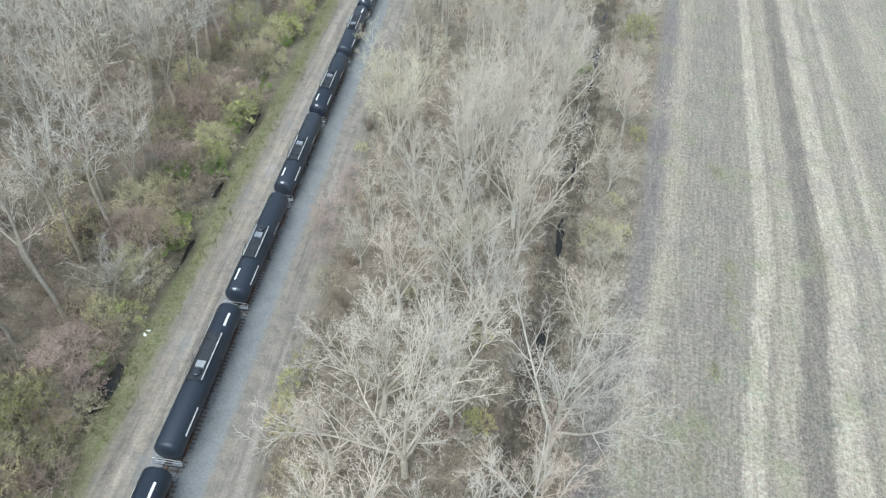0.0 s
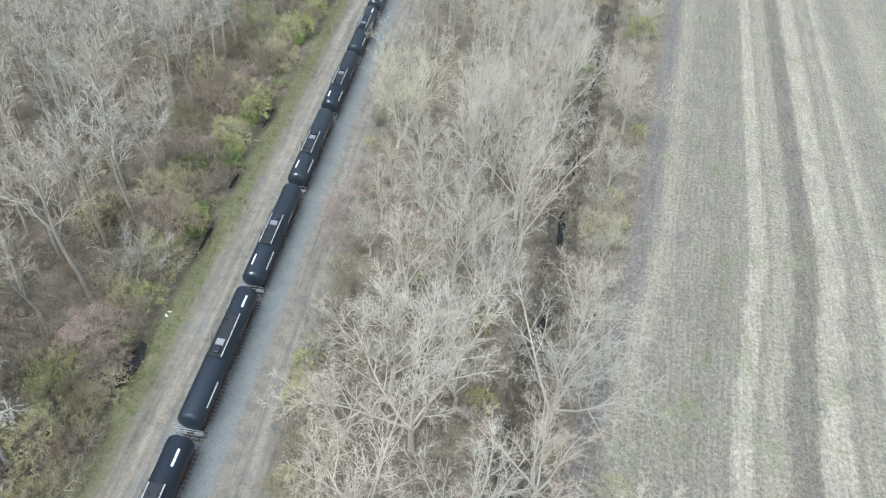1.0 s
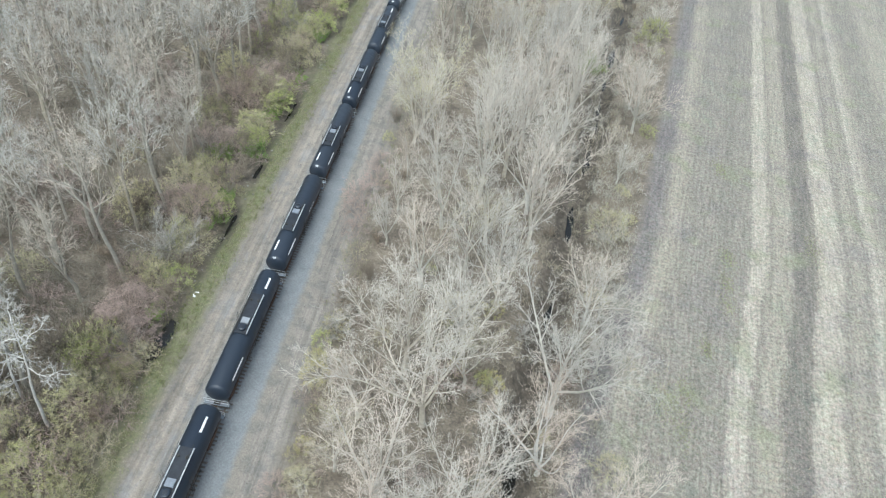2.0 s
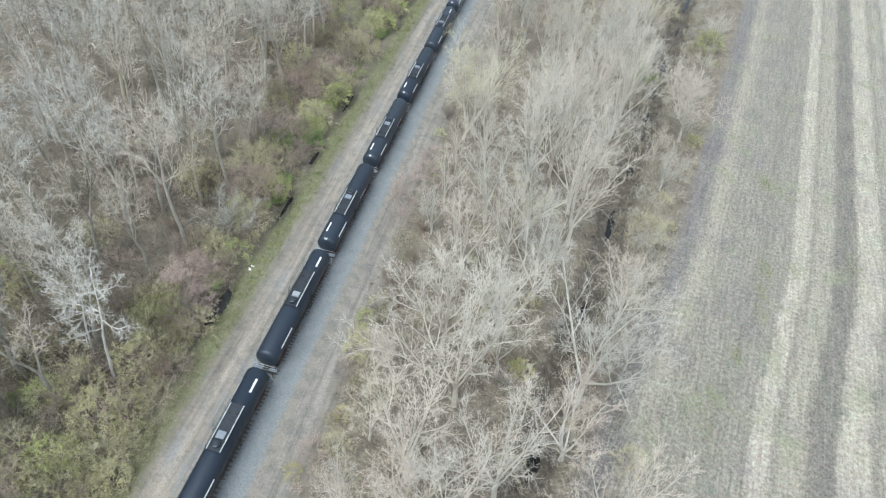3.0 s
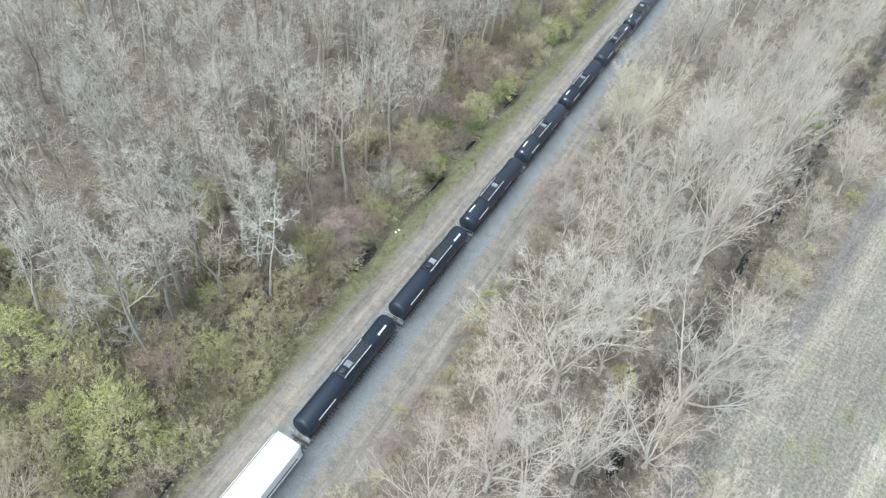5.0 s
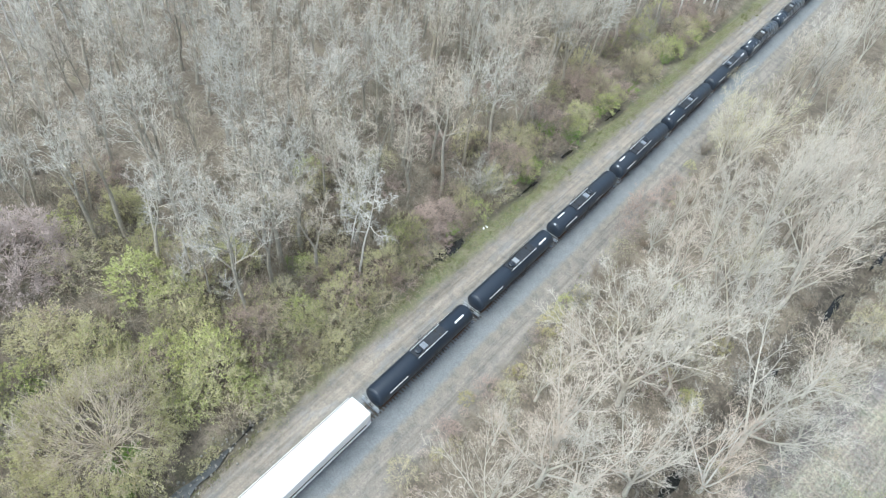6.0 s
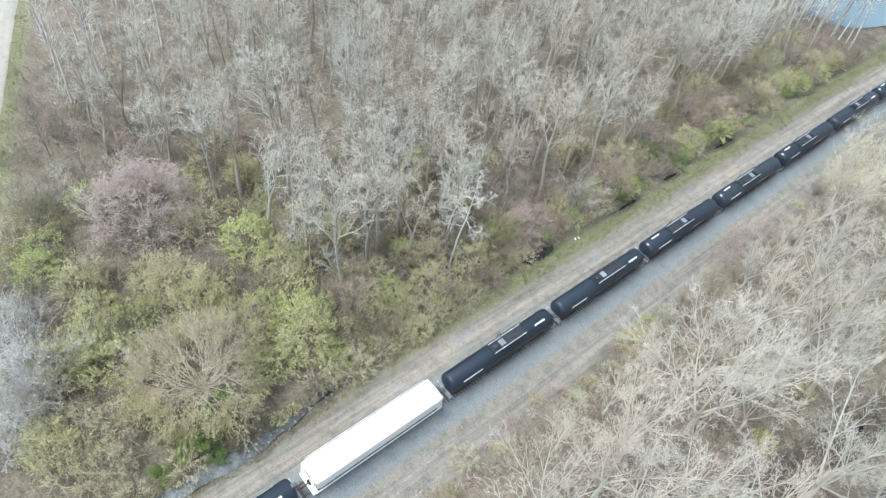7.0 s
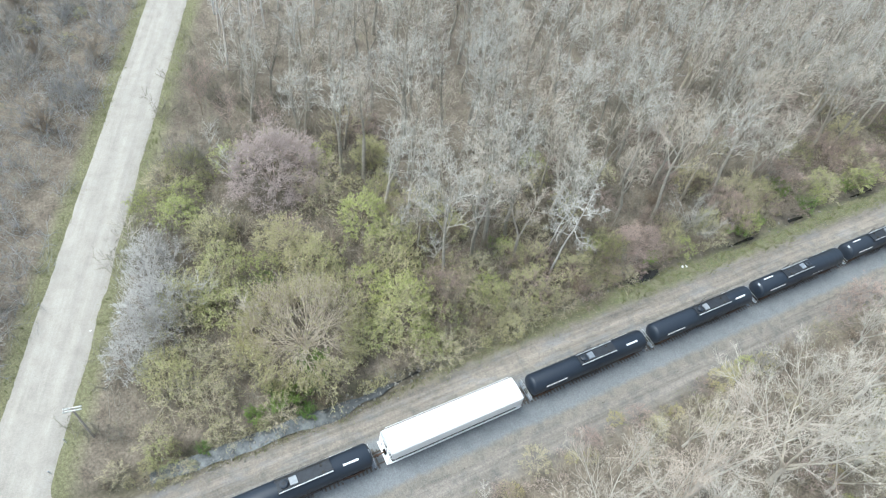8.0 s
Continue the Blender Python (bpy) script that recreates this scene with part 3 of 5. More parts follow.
def tank_car(kind, label):
    """A tank car, built at the origin with its rail tops at z = 0 and its length along y."""
    car = thing("tank_car", label, "tank car", "freight train")
    ribbed, dark = kind == "ribbed", kind == "dark"
    length, radius = 19.0, 1.41
    cz = 1.08 + radius
    top = cz + radius
    tank = part("tank", shell_mesh("tank", length, radius, M_GLOSS if ribbed else M_TANK), car, m=pose(0, 0, cz))
    if ribbed:
        for y in (-7.4, -5.5, -3.6, -1.7, 0.2, 2.1, 4.0, 5.9, 7.6):
            for a0, a1 in ((24, 112), (-112, -24)):
                part("band", band_mesh(radius, a0, a1, y), tank, "thin pale steel band")
    part("end_mark", head_patch(length, radius), tank, "pale painted patch")
    # sills, saddles and end platforms
    for s in (-1, 1):
        g = Geo()
        g.box(-0.38, 0.38, min(s * 6.6, s * 9.65), max(s * 6.6, s * 9.65), 0.74, 1.12)
        g.box(-1.45, 1.45, min(s * 9.3, s * 9.7), max(s * 9.3, s * 9.7), 0.95, 1.05)
        part("stub_sill", g.mesh("stub_sill", M_STEEL), car)
        g = Geo()
        for i in range(9):
            a = radians(-62 + 15.5 * i)
            for r in (radius + 0.006, radius + 0.09):
                for dy in (-0.4, 0.4):
                    g.v.append((r * math.sin(a), s * 6.9 + dy, cz - r * math.cos(a)))
        for i in range(8):
            g.f += [(4 * i + p, 4 * i + q, 4 * i + 4 + q, 4 * i + 4 + p) for p, q in ((0, 1), (1, 3), (3, 2), (2, 0))]
        g.box(-0.75, 0.75, s * 6.9 - 0.35, s * 6.9 + 0.35, 0.86, 1.16)
        part("saddle", g.mesh("saddle", M_STEEL), car)
    for s in (-1, 1):
        part("coupler", coupler_mesh(s * 9.45, s), car)
        g = Geo()
        for x in (-1.4, 1.4):
            g.rod((x, s * 9.62, 1.05), (x, s * 9.62, 1.95), 0.03, 5)
        g.rod((-1.4, s * 9.62, 1.95), (1.4, s * 9.62, 1.95), 0.03, 5)
        g.rod((-1.4, s * 9.62, 1.5), (1.4, s * 9.62, 1.5), 0.025, 5)
        part("end_rail", g.mesh("end_rail", M_GALV), car, "pale steel end handrail")
        g = Geo()
        g.box(-1.42, 1.42, s * 9.5 - 0.22, s * 9.5 + 0.22, 1.052, 1.09)
        part("end_platform", g.mesh("end_platform", M_HATCH), car, "grey steel grating")
    add_bogies(car, 7.0)
    # side handrails along the sills, with brackets
    for x in (-1.46, 1.46):
        g = Geo()
        span, n = (8.7, 9) if ribbed else (3.0, 4)
        for i in range(n):
            y = -span + 2 * span * i / (n - 1)
            g.rod((x, y, 1.02), (x, y, 1.62), 0.025, 5)
            g.rod((x, y, 1.08), (x * 0.55, y, 1.25), 0.03, 5)
        g.rod((x, -span, 1.62), (x, span, 1.62), 0.03, 6)
        part("side_rail", g.mesh("side_rail", M_GALV if ribbed else M_STEEL), car, "thin steel handrail")
    # walkway on top, towards one end
    y0, y1 = (-4.6, 1.7) if dark else (-3.9, 1.9)
    w = 0.76
    g = Geo()
    g.box(-w, w, y0, y1, top + 0.10, top + 0.15)
    for i in range(int((y1 - y0) / 0.9) + 1):
        y = y0 + 0.9 * i
        g.box(-w, -w + 0.08, y, y + 0.08, top - 0.35, top + 0.10)
        g.box(w - 0.08, w, y, y + 0.08, top - 0.35, top + 0.10)
    part("walkway", g.mesh("walkway", M_STEEL if ribbed else M_GRATE), car, "dark steel grating")
    for x in (-w, w):
        g = rail_fence(x, y0, y1, top + 0.12, top + 0.95, M_GALV, 6, 1, 0.022)
        rail = part("walkway_rail", g.mesh("walkway_rail", M_STEEL), car, "dark steel handrail")
        g = Geo()
        g.box(x - 0.06, x + 0.06, y0, y1, top + 0.151, top + 0.22)
        part("toe_board", g.mesh("toe_board", M_STEEL if ribbed or dark and x > 0 else M_GALV), rail, "toe board along the walkway")
    # valve bonnet, manway and hatch
    g = Geo()
    yb = y1 - 0.8
    g.tube([Vector((0, yb, top - 0.1)), Vector((0, yb, top + 0.42)), Vector((0, yb, top + 0.50))], [0.48, 0.48, 0.34], 16, True)
    bonnet = part("valve_bonnet", g.mesh("valve_bonnet", M_TANK), car)
    g = Geo()
    g.tube([Vector((0, yb, top + 0.45)), Vector((0, yb, top + 0.54)), Vector((0, yb, top + 0.56))], [0.24, 0.24, 0.10], 12, True)
    part("lid", g.mesh("lid", M_GRATE), bonnet)
    g = Geo()
    g.box(-0.45, 0.45, yb - 1.5, yb - 0.65, top + 0.16, top + 0.34)
    part("hatch", g.mesh("hatch", M_BAND if ribbed or dark else M_HATCH), car, "pale hatch cover")
    for x in (-0.42, 0.42):
        g = Geo()
        g.tube([Vector((x, y0 + 1.1, top + 0.05)), Vector((x, y0 + 1.1, top + 0.30)), Vector((x, y0 + 1.1, top + 0.34))], [0.16, 0.16, 0.10], 10, True)
        part("vent_valve", g.mesh("vent_valve", M_STEEL), car)
    for s in (-1, 1):
        part("ladder", ladder_mesh(s * 1.49, (y0 + y1) / 2, 0.6, top - 0.2, "y", M_STEEL), car)
    # painted bars, broken like lines of characters
    for a0, a1, ya, yb2, n in ((-27, -17, -7.7, -5.8, 4), (58, 66, -7.6, -4.3, 7), (-66, -58, 4.3, 7.6, 7)):
        for i in range(n):
            d = (yb2 - ya) / n
            part("marking", patch_mesh("marking", radius + 0.012, a0, a1, ya + d * i, ya + d * (i + 0.93), M_MARK), tank, "white painted bar")
    for i in range(4):
        part("marking", patch_mesh("marking", radius + 0.012, 74, 80, 1.9 + 0.62 * i, 2.3 + 0.62 * i, M_MARK), tank)
    # brake wheel
    g = Geo()
    c = Vector((0.75, 9.60, 1.9))
    pts = [c + Vector((0.28 * math.cos(a), 0, 0.28 * math.sin(a))) for a in [math.tau * i / 12 for i in range(13)]]
    g.tube(pts, [0.02] * 13, 5)
    for i in range(0, 12, 3):
        g.rod(c, pts[i], 0.015, 4)
    g.rod(c, c - Vector((0, 0, 0.9)), 0.025, 5)
    part("brake_wheel", g.mesh("brake_wheel", M_STEEL), car)
    return car


def hopper_car(label):
    """A covered hopper with curved sides, built like tank_car."""
    car = thing("hopper_car", label, "hopper car", "freight train")
    half = [(0.0, 4.02), (0.55, 4.0), (1.05, 3.93), (1.42, 3.80), (1.58, 3.62), (1.62, 3.2), (1.62, 2.2), (1.56, 1.6), (1.30, 1.15), (0.95, 0.95)]
    ring = half + [(-x, z) for x, z in reversed(half[1:])]
    g = Geo()
    n = len(ring)
    stations = [(-9.05, 0.965), (-8.96, 0.99), (-8.85, 1.0), (8.85, 1.0), (8.96, 0.99), (9.05, 0.965)]
    for y, k in stations:
        g.v += [(x * k, y if z > 2.2 else y * (1 - 0.06 * (2.2 - z)), 2.5 + (z - 2.5) * k) for x, z in ring]
    for i in range(len(stations) - 1):
        g.f += [(i * n + j, (i + 1) * n + j, (i + 1) * n + (j + 1) % n, i * n + (j + 1) % n) for j in range(n)]
    g.f += [tuple(range(n)), tuple(range(5 * n, 6 * n))[::-1]]
    body = part("body", g.mesh("body", M_WHITE), car)
    for i in range(5):
        y = -6.6 + 3.3 * i
        g = Geo()
        g.box(-0.30, 0.30, y - 1.5, y + 1.5, 4.0, 4.10)
        part("roof_hatch", g.mesh("roof_hatch", M_WHITE), body)
    for x in (-0.75, 0.75):
        g = Geo()
        g.box(x - 0.22, x + 0.22, -8.9, 8.9, 4.06, 4.10)
        part("running_board", g.mesh("running_board", M_WHITE), car, "white roof walkway")
    for x in (-1.66, 1.66):
        g = Geo()
        g.rod((x, -8.6, 3.85), (x, 8.6, 3.85), 0.03, 6)
        for i in range(9):
            g.rod((x, -8.6 + 2.15 * i, 3.85), (x * 0.93, -8.6 + 2.15 * i, 3.7), 0.02, 5)
        part("roof_rail", g.mesh("roof_rail", M_WHITE), car)
        g = Geo()
        g.box(x * 0.94 - 0.06, x * 0.94 + 0.06, -9.2, 9.2, 0.72, 0.98)
        part("side_sill", g.mesh("side_sill", M_WHITE), car)
    for s in (-1, 1):
        g = Geo()
        g.box(-1.55, 1.55, s * 9.15 - 0.35, s * 9.15 + 0.35, 0.72, 0.9)
        g.box(-0.38, 0.38, s * 8.3 - 1.0, s * 8.3 + 1.0, 0.55, 0.9)
        part("end_platform", g.mesh("end_platform", M_WHITE), car)
        g = Geo()
        for x in (-1.5, -0.8, 0.8, 1.5):
            g.rod((x, s * 9.3, 0.9), (x, s * 9.1, 3.7), 0.05, 6)
        g.rod((-1.5, s * 9.22, 2.3), (1.5, s * 9.22, 2.3), 0.04, 6)
        part("end_frame", g.mesh("end_frame", M_WHITE), car)
        part("ladder", ladder_mesh(1.2 * s, s * 9.25, 0.9, 3.8, "x", M_WHITE), car)
        part("coupler", coupler_mesh(s * 9.2, s), car)
    for i in range(4):
        y = -4.5 + 3.0 * i
        g = Geo()
        g.v = [(-1.0, y - 1.3, 1.1), (1.0, y - 1.3, 1.1), (1.0, y + 1.3, 1.1), (-1.0, y + 1.3, 1.1), (-0.4, y - 0.4, 0.35), (0.4, y - 0.4, 0.35), (0.4, y + 0.4, 0.35), (-0.4, y + 0.4, 0.35)]
        g.f = [(0, 1, 2, 3), (7, 6, 5, 4), (0, 4, 5, 1), (1, 5, 6, 2), (2, 6, 7, 3), (3, 7, 4, 0)]
        part("discharge_gate", g.mesh("discharge_gate", M_STEEL), car)
    add_bogies(car, 7.3)
    return car


def build_train():
    """The train as it stands when the hopper is at the edge of the woods: kind, and whether its walkway faces the other way."""
    first = {"smooth": tank_car("smooth", "black smooth-sided tank car with a pale-edged top walkway"),
             "ribbed": tank_car("ribbed", "glossy black tank car with raised bands and side handrails"),
             "dark": tank_car("dark", "black smooth-sided tank car with a dark top walkway")}
    white = hopper_car("clean white covered hopper car among black tank cars")
    front = 7.0
    white.matrix_basis = pose(TRACK_X, front - PITCH / 2, RAIL_Z)
    ahead = [("smooth", 180), ("dark", 180), ("smooth", 0), ("smooth", 0), ("smooth", 0), ("smooth", 180), ("ribbed", 0), ("ribbed", 0), ("smooth", 180), ("ribbed", 0), ("smooth", 180), ("smooth", 0)]
    behind = [("dark", 180), ("smooth", 180), ("smooth", 0)]
    spots = [(front + PITCH * (i + 0.5), kind, turn) for i, (kind, turn) in enumerate(ahead)]
    spots += [(front - PITCH * (i + 1.5), kind, turn) for i, (kind, turn) in enumerate(behind)]
    used = set()
    for y, kind, turn in spots:
        m = pose(TRACK_X, y, RAIL_Z, 0, 0, turn)
        if kind in used:
            copy_thing(first[kind], m)
        else:
            first[kind].matrix_basis = m
            used.add(kind)


build_train()


# ---- trees ----
THIN = (0.1, 0.07, 0.034, 0.022, 0.0165, 0.0185)


def grow(g, rng, p, d, length, r, level, spec, tips):
    """A branch with its children. spec[level]: segments, sides, children, wobble, rise, child length, child angle, first child."""
    seg, sides, kids, wob, rise, clen, cang, first = spec[level]
    pts, radii, dirs = [p.copy()], [r], [d.copy()]
    for i in range(seg):
        d = (d + rnd_dir(rng) * wob + Vector((0, 0, rise))).normalized()
        p = p + d * (length / seg)
        pts.append(p)
        radii.append(max(r * (1 - 0.82 * (i + 1) / seg), 0.008))
        dirs.append(d)
    target = g[min(level, len(g) - 1)]
    if sides > 0:
        target.tube(pts, radii, sides)
    elif sides == 0:
        target.cone(pts[0], pts[-1], r)
    else:
        s = dirs[0].orthogonal().normalized()
        s.rotate(Matrix.Rotation(rng.uniform(0, math.pi), 3, dirs[0]))
        target.blade(pts[0], pts[-1], s * r)
    if level + 1 >= len(spec):
        tips.append((pts[-1], dirs[-1]))
        return
    spin = rng.uniform(0, math.tau)
    for k in range(kids):
        t = first + (1 - first) * ((k + rng.uniform(0.1, 0.9)) / kids)
        i = min(int(t * seg), seg - 1)
        q = pts[i].lerp(pts[i + 1], t * seg - i)
        a = dirs[i + 1]
        s = a.orthogonal().normalized()
        s.rotate(Matrix.Rotation(spin + 2.4 * k + rng.uniform(-0.5, 0.5), 3, a))
        ang = radians(cang * rng.uniform(0.7, 1.3))
        cd = (a * math.cos(ang) + s * math.sin(ang)).normalized()
        shape = (1 - 0.45 * t) if level else (1.15 - 0.75 * abs(t - 0.55) - 0.25 * t)
        cl = length * clen * shape * rng.uniform(0.75, 1.25)
        grow(g, rng, q, cd, cl, max(radii[i] * 0.6, THIN[level + 1]), level + 1, spec, tips)


def tree_meshes(seed, form, trunk_m, twig_m):
    """The trunk mesh and the crown mesh of one bare tree, and the ends of its twigs."""
    rng = random.Random(seed)
    low, high, tips = Geo(), Geo(), []
    g = [low, low, high, high, high]
    if form == "tall":
        h = rng.uniform(16.5, 20)
        spec = [(9, 6, 12, 0.09, 0.06, 0.31, 44, 0.45), (4, 3, 7, 0.20, 0.13, 0.48, 40, 0.2), (1, 0, 7, 0.24, 0.08, 0.54, 40, 0.12), (1, -1, 3, 0.2, 0.05, 0.62, 40, 0.15), (1, -1, 0, 0, 0, 0, 0, 0)]
        grow(g, rng, Vector((0, 0, -0.3)), Vector((0, 0, 1)), h, h * 0.0145, 0, spec, tips)
    elif form == "open":
        h = rng.uniform(17, 20)
        stem = rng.uniform(2.2, 4.5)
        pts = [Vector((0, 0, -0.3)), Vector((rng.uniform(-0.2, 0.2), rng.uniform(-0.2, 0.2), stem * 0.6)), Vector((rng.uniform(-0.3, 0.3), rng.uniform(-0.3, 0.3), stem))]
        low.tube(pts, [0.36, 0.28, 0.27], 8)
        n = rng.randint(4, 6)
        turn = rng.uniform(0, math.tau)
        spec = [None, (7, 5, 9, 0.12, 0.06, 0.44, 38, 0.25), (4, 3, 7, 0.15, 0.09, 0.48, 38, 0.15), (1, 0, 7, 0.2, 0.06, 0.55, 38, 0.12), (1, -1, 2, 0.2, 0.04, 0.62, 38, 0.15), (1, -1, 0, 0, 0, 0, 0, 0)]
        g = [low, low, high, high, high, high]
        for k in range(n):
            a = turn + math.tau * k / n + rng.uniform(-0.3, 0.3)
            lean = radians(rng.uniform(17, 41) if k else 8)
            d = Vector((math.sin(lean) * math.cos(a), math.sin(lean) * math.sin(a), math.cos(lean)))
            grow(g, rng, pts[-1] - Vector((0, 0, rng.uniform(0, stem * 0.35))), d, (h - stem) * rng.uniform(0.75, 1.0), 0.145, 1, spec, tips)
    elif form == "low":
        pts = [Vector((0, 0, -0.3)), Vector((0.05, -0.1, 0.8)), Vector((0.15, -0.1, 1.6))]
        low.tube(pts, [0.40, 0.33, 0.30], 8)
        spec = [None, (7, 6, 9, 0.16, 0.07, 0.44, 40, 0.25), (4, 3, 7, 0.18, 0.09, 0.48, 40, 0.15), (1, 0, 7, 0.2, 0.06, 0.55, 38, 0.12), (1, -1, 2, 0.2, 0.04, 0.62, 38, 0.15), (1, -1, 0, 0, 0, 0, 0, 0)]
        for k, (a, lean, size) in enumerate(((20, 52, 13.5), (75, 30, 14.0), (150, 42, 10.0), (215, 22, 12.0), (300, 50, 11.0), (345, 28, 14.0))):
            a, lean = radians(a), radians(lean)
            d = Vector((math.sin(lean) * math.cos(a), math.sin(lean) * math.sin(a), math.cos(lean)))
            grow([low, low, high, high, high, high], rng, pts[-1] - Vector((0, 0, 0.12 * k)), d, size, 0.16, 1, spec, tips)
    elif form == "fork":
        h = rng.uniform(17, 20)
        stem = h * rng.uniform(0.26, 0.42)
        pts = [Vector((0, 0, -0.3)), Vector((rng.uniform(-0.25, 0.25), rng.uniform(-0.25, 0.25), stem * 0.55)), Vector((rng.uniform(-0.5, 0.5), rng.uniform(-0.5, 0.5), stem))]
        low.tube(pts, [h * 0.0165, h * 0.0145, h * 0.013], 7)
        spec = [(8, 5, 9, 0.11, 0.07, 0.36, 44, 0.30), (4, 3, 7, 0.19, 0.12, 0.48, 42, 0.2), (1, 0, 6, 0.24, 0.08, 0.54, 40, 0.12), (1, -1, 3, 0.2, 0.05, 0.62, 40, 0.15), (1, -1, 0, 0, 0, 0, 0, 0)]
        n = rng.randint(2, 3)
        turn = rng.uniform(0, math.tau)
        for k in range(n):
            a, lean = turn + math.tau * k / n + rng.uniform(-0.4, 0.4), radians(rng.uniform(9, 24))
            d = Vector((math.sin(lean) * math.cos(a), math.sin(lean) * math.sin(a), math.cos(lean)))
            grow(g, rng, pts[-1] - Vector((0, 0, 0.2)), d, (h - stem) * rng.uniform(0.75, 1.0), h * 0.0095, 0, spec, tips)
    elif form == "limby":
        h = 20.0
        spec = [(9, 8, 15, 0.05, 0.04, 0.34, 68, 0.42), (6, 5, 8, 0.24, 0.03, 0.42, 46, 0.25), (3, 3, 7, 0.28, 0.05, 0.5, 44, 0.15), (1, 0, 6, 0.2, 0.05, 0.55, 42, 0.12), (1, -1, 2, 0.2, 0.05, 0.6, 40, 0.15), (1, -1, 0, 0, 0, 0, 0, 0)]
        grow([low, low, high, high, high, high], rng, Vector((0, 0, -0.3)), Vector((0, 0, 1)), h, 0.42, 0, spec, tips)
    elif form == "crooked":
        spec = [(8, 7, 8, 0.09, 0.04, 0.34, 60, 0.55), (7, 5, 9, 0.40, -0.04, 0.36, 56, 0.2), (4, 4, 7, 0.42, -0.02, 0.46, 54, 0.15), (2, 3, 6, 0.35, 0.0, 0.52, 48, 0.12), (1, -1, 0, 0, 0, 0, 0, 0)]
        grow([low, low, low, high, high], rng, Vector((0, 0, -0.3)), Vector((0, 0, 1)), 17.5, 0.20, 0, spec, tips)
    else:
        h = rng.uniform(7.5, 10)
        spec = [(6, 5, 11, 0.08, 0.06, 0.42, 42, 0.2), (3, 3, 7, 0.2, 0.1, 0.45, 40, 0.15), (1, 0, 5, 0.22, 0.06, 0.5, 40, 0.1), (1, -1, 3, 0, 0, 0.55, 40, 0.2), (1, -1, 0, 0, 0, 0, 0, 0)]
        grow([low, high, high, high, high], rng, Vector((0, 0, -0.2)), Vector((0, 0, 1)), h, 0.10, 0, spec, tips)
    return low.mesh("trunk", trunk_m), high.mesh("crown", twig_m), tips


def bud_mesh(tips, seed, share, size, material, per=1):
    rng = random.Random(seed)
    g = Geo()
    for p, d in tips:
        if rng.random() > share:
            continue
        for _ in range(per):
            q = p + rnd_dir(rng) * rng.uniform(0, 0.22)
            a = rnd_dir(rng)
            s = a.orthogonal().normalized()
            z = size * rng.uniform(0.6, 1.3)
            g.leaf(q, a * z, s * z * 0.6)
    return g.mesh("bud_haze", material)


def make_tree(name, seed, form, trunk_m, twig_m, label, category="tree", buds=None, share=0.3, size=0.07):
    root = thing(name, label, category)
    a, b, tips = tree_meshes(seed, form, trunk_m, twig_m)
    part("trunk", a, root)
    part("crown", b, root)
    if buds:
        tagged(part("bud_haze", bud_mesh(tips, seed, share, size, buds), root), kind="stuff")
    return root


OPEN = [make_tree("bare_tree", 11, "open", M_PALE_TRUNK, M_PALE_TWIG, "pale spreading bare tree with a forked trunk"),
        make_tree("bare_tree", 17, "open", M_PALE_TRUNK, M_PALE_TWIG, "pale spreading bare tree with upright limbs"),
        make_tree("bare_tree", 13, "open", M_PALE_TRUNK, M_PALE_TWIG, "spreading tree with yellowish opening buds", buds=M_YELLOW_BUD, share=0.9, size=0.075),
        make_tree("bare_tree", 14, "open", M_PALE_TRUNK, M_PALE_TWIG, "spreading tree with a few pinkish opening buds", buds=M_REDBUD, share=0.22, size=0.055),
        make_tree("bare_tree", 15, "open", M_PALE_TRUNK, M_PALE_TWIG, "rounded tree in a yellow-green haze of young buds", buds=M_YELLOW_BUD, share=1.0, size=0.12)]
TALL = [make_tree("woodland_tree", 21, "tall", M_TRUNK, M_TWIG, "tall grey bare woodland tree with a straight trunk"),
        make_tree("woodland_tree", 22, "fork", M_TRUNK, M_TWIG, "tall grey bare woodland tree with two forked stems"),
        make_tree("woodland_tree", 23, "tall", M_TRUNK, M_TWIG, "tall grey bare woodland tree with crooked limbs"),
        make_tree("woodland_tree", 24, "fork", M_TRUNK, M_TWIG, "tall bare woodland tree with reddish buds", buds=M_REDBUD, share=0.3, size=0.06),
        make_tree("woodland_tree", 25, "fork", M_TRUNK, M_TWIG, "tall grey bare woodland tree with a spreading crown"),
        make_tree("woodland_tree", 26, "tall", M_TRUNK, M_TWIG, "tall bare woodland tree in a pinkish haze of buds", buds=M_REDBUD, share=0.75, size=0.075),
        make_tree("woodland_tree", 27, "tall", M_TRUNK, M_TWIG, "tall bare woodland tree with yellow-green opening buds", buds=M_BUD, share=0.35, size=0.06)]
LIMBY = make_tree("woodland_tree", 28, "limby", M_TRUNK, M_TWIG, "stout bare tree with wide crooked limbs at the woodland edge")
PALE = make_tree("white_barked_tree", 18, "low", M_WHITE_BARK, M_PALE_TWIG, "white-barked bare tree forking low beside the field")
WHITE = make_tree("white_barked_tree", 31, "crooked", M_WHITE_BARK, M_WHITE_BARK, "white-barked dead tree with crooked limbs at the woodland edge")
SMALL = [make_tree("small_tree", 41, "small", M_TRUNK, M_TWIG, "small grey bare understorey tree", category="tree"),
         make_tree("small_tree", 42, "small", M_STEM, M_RED_STEM, "small bare tree with a reddish haze of buds", buds=M_REDBUD, share=0.6, size=0.05)]


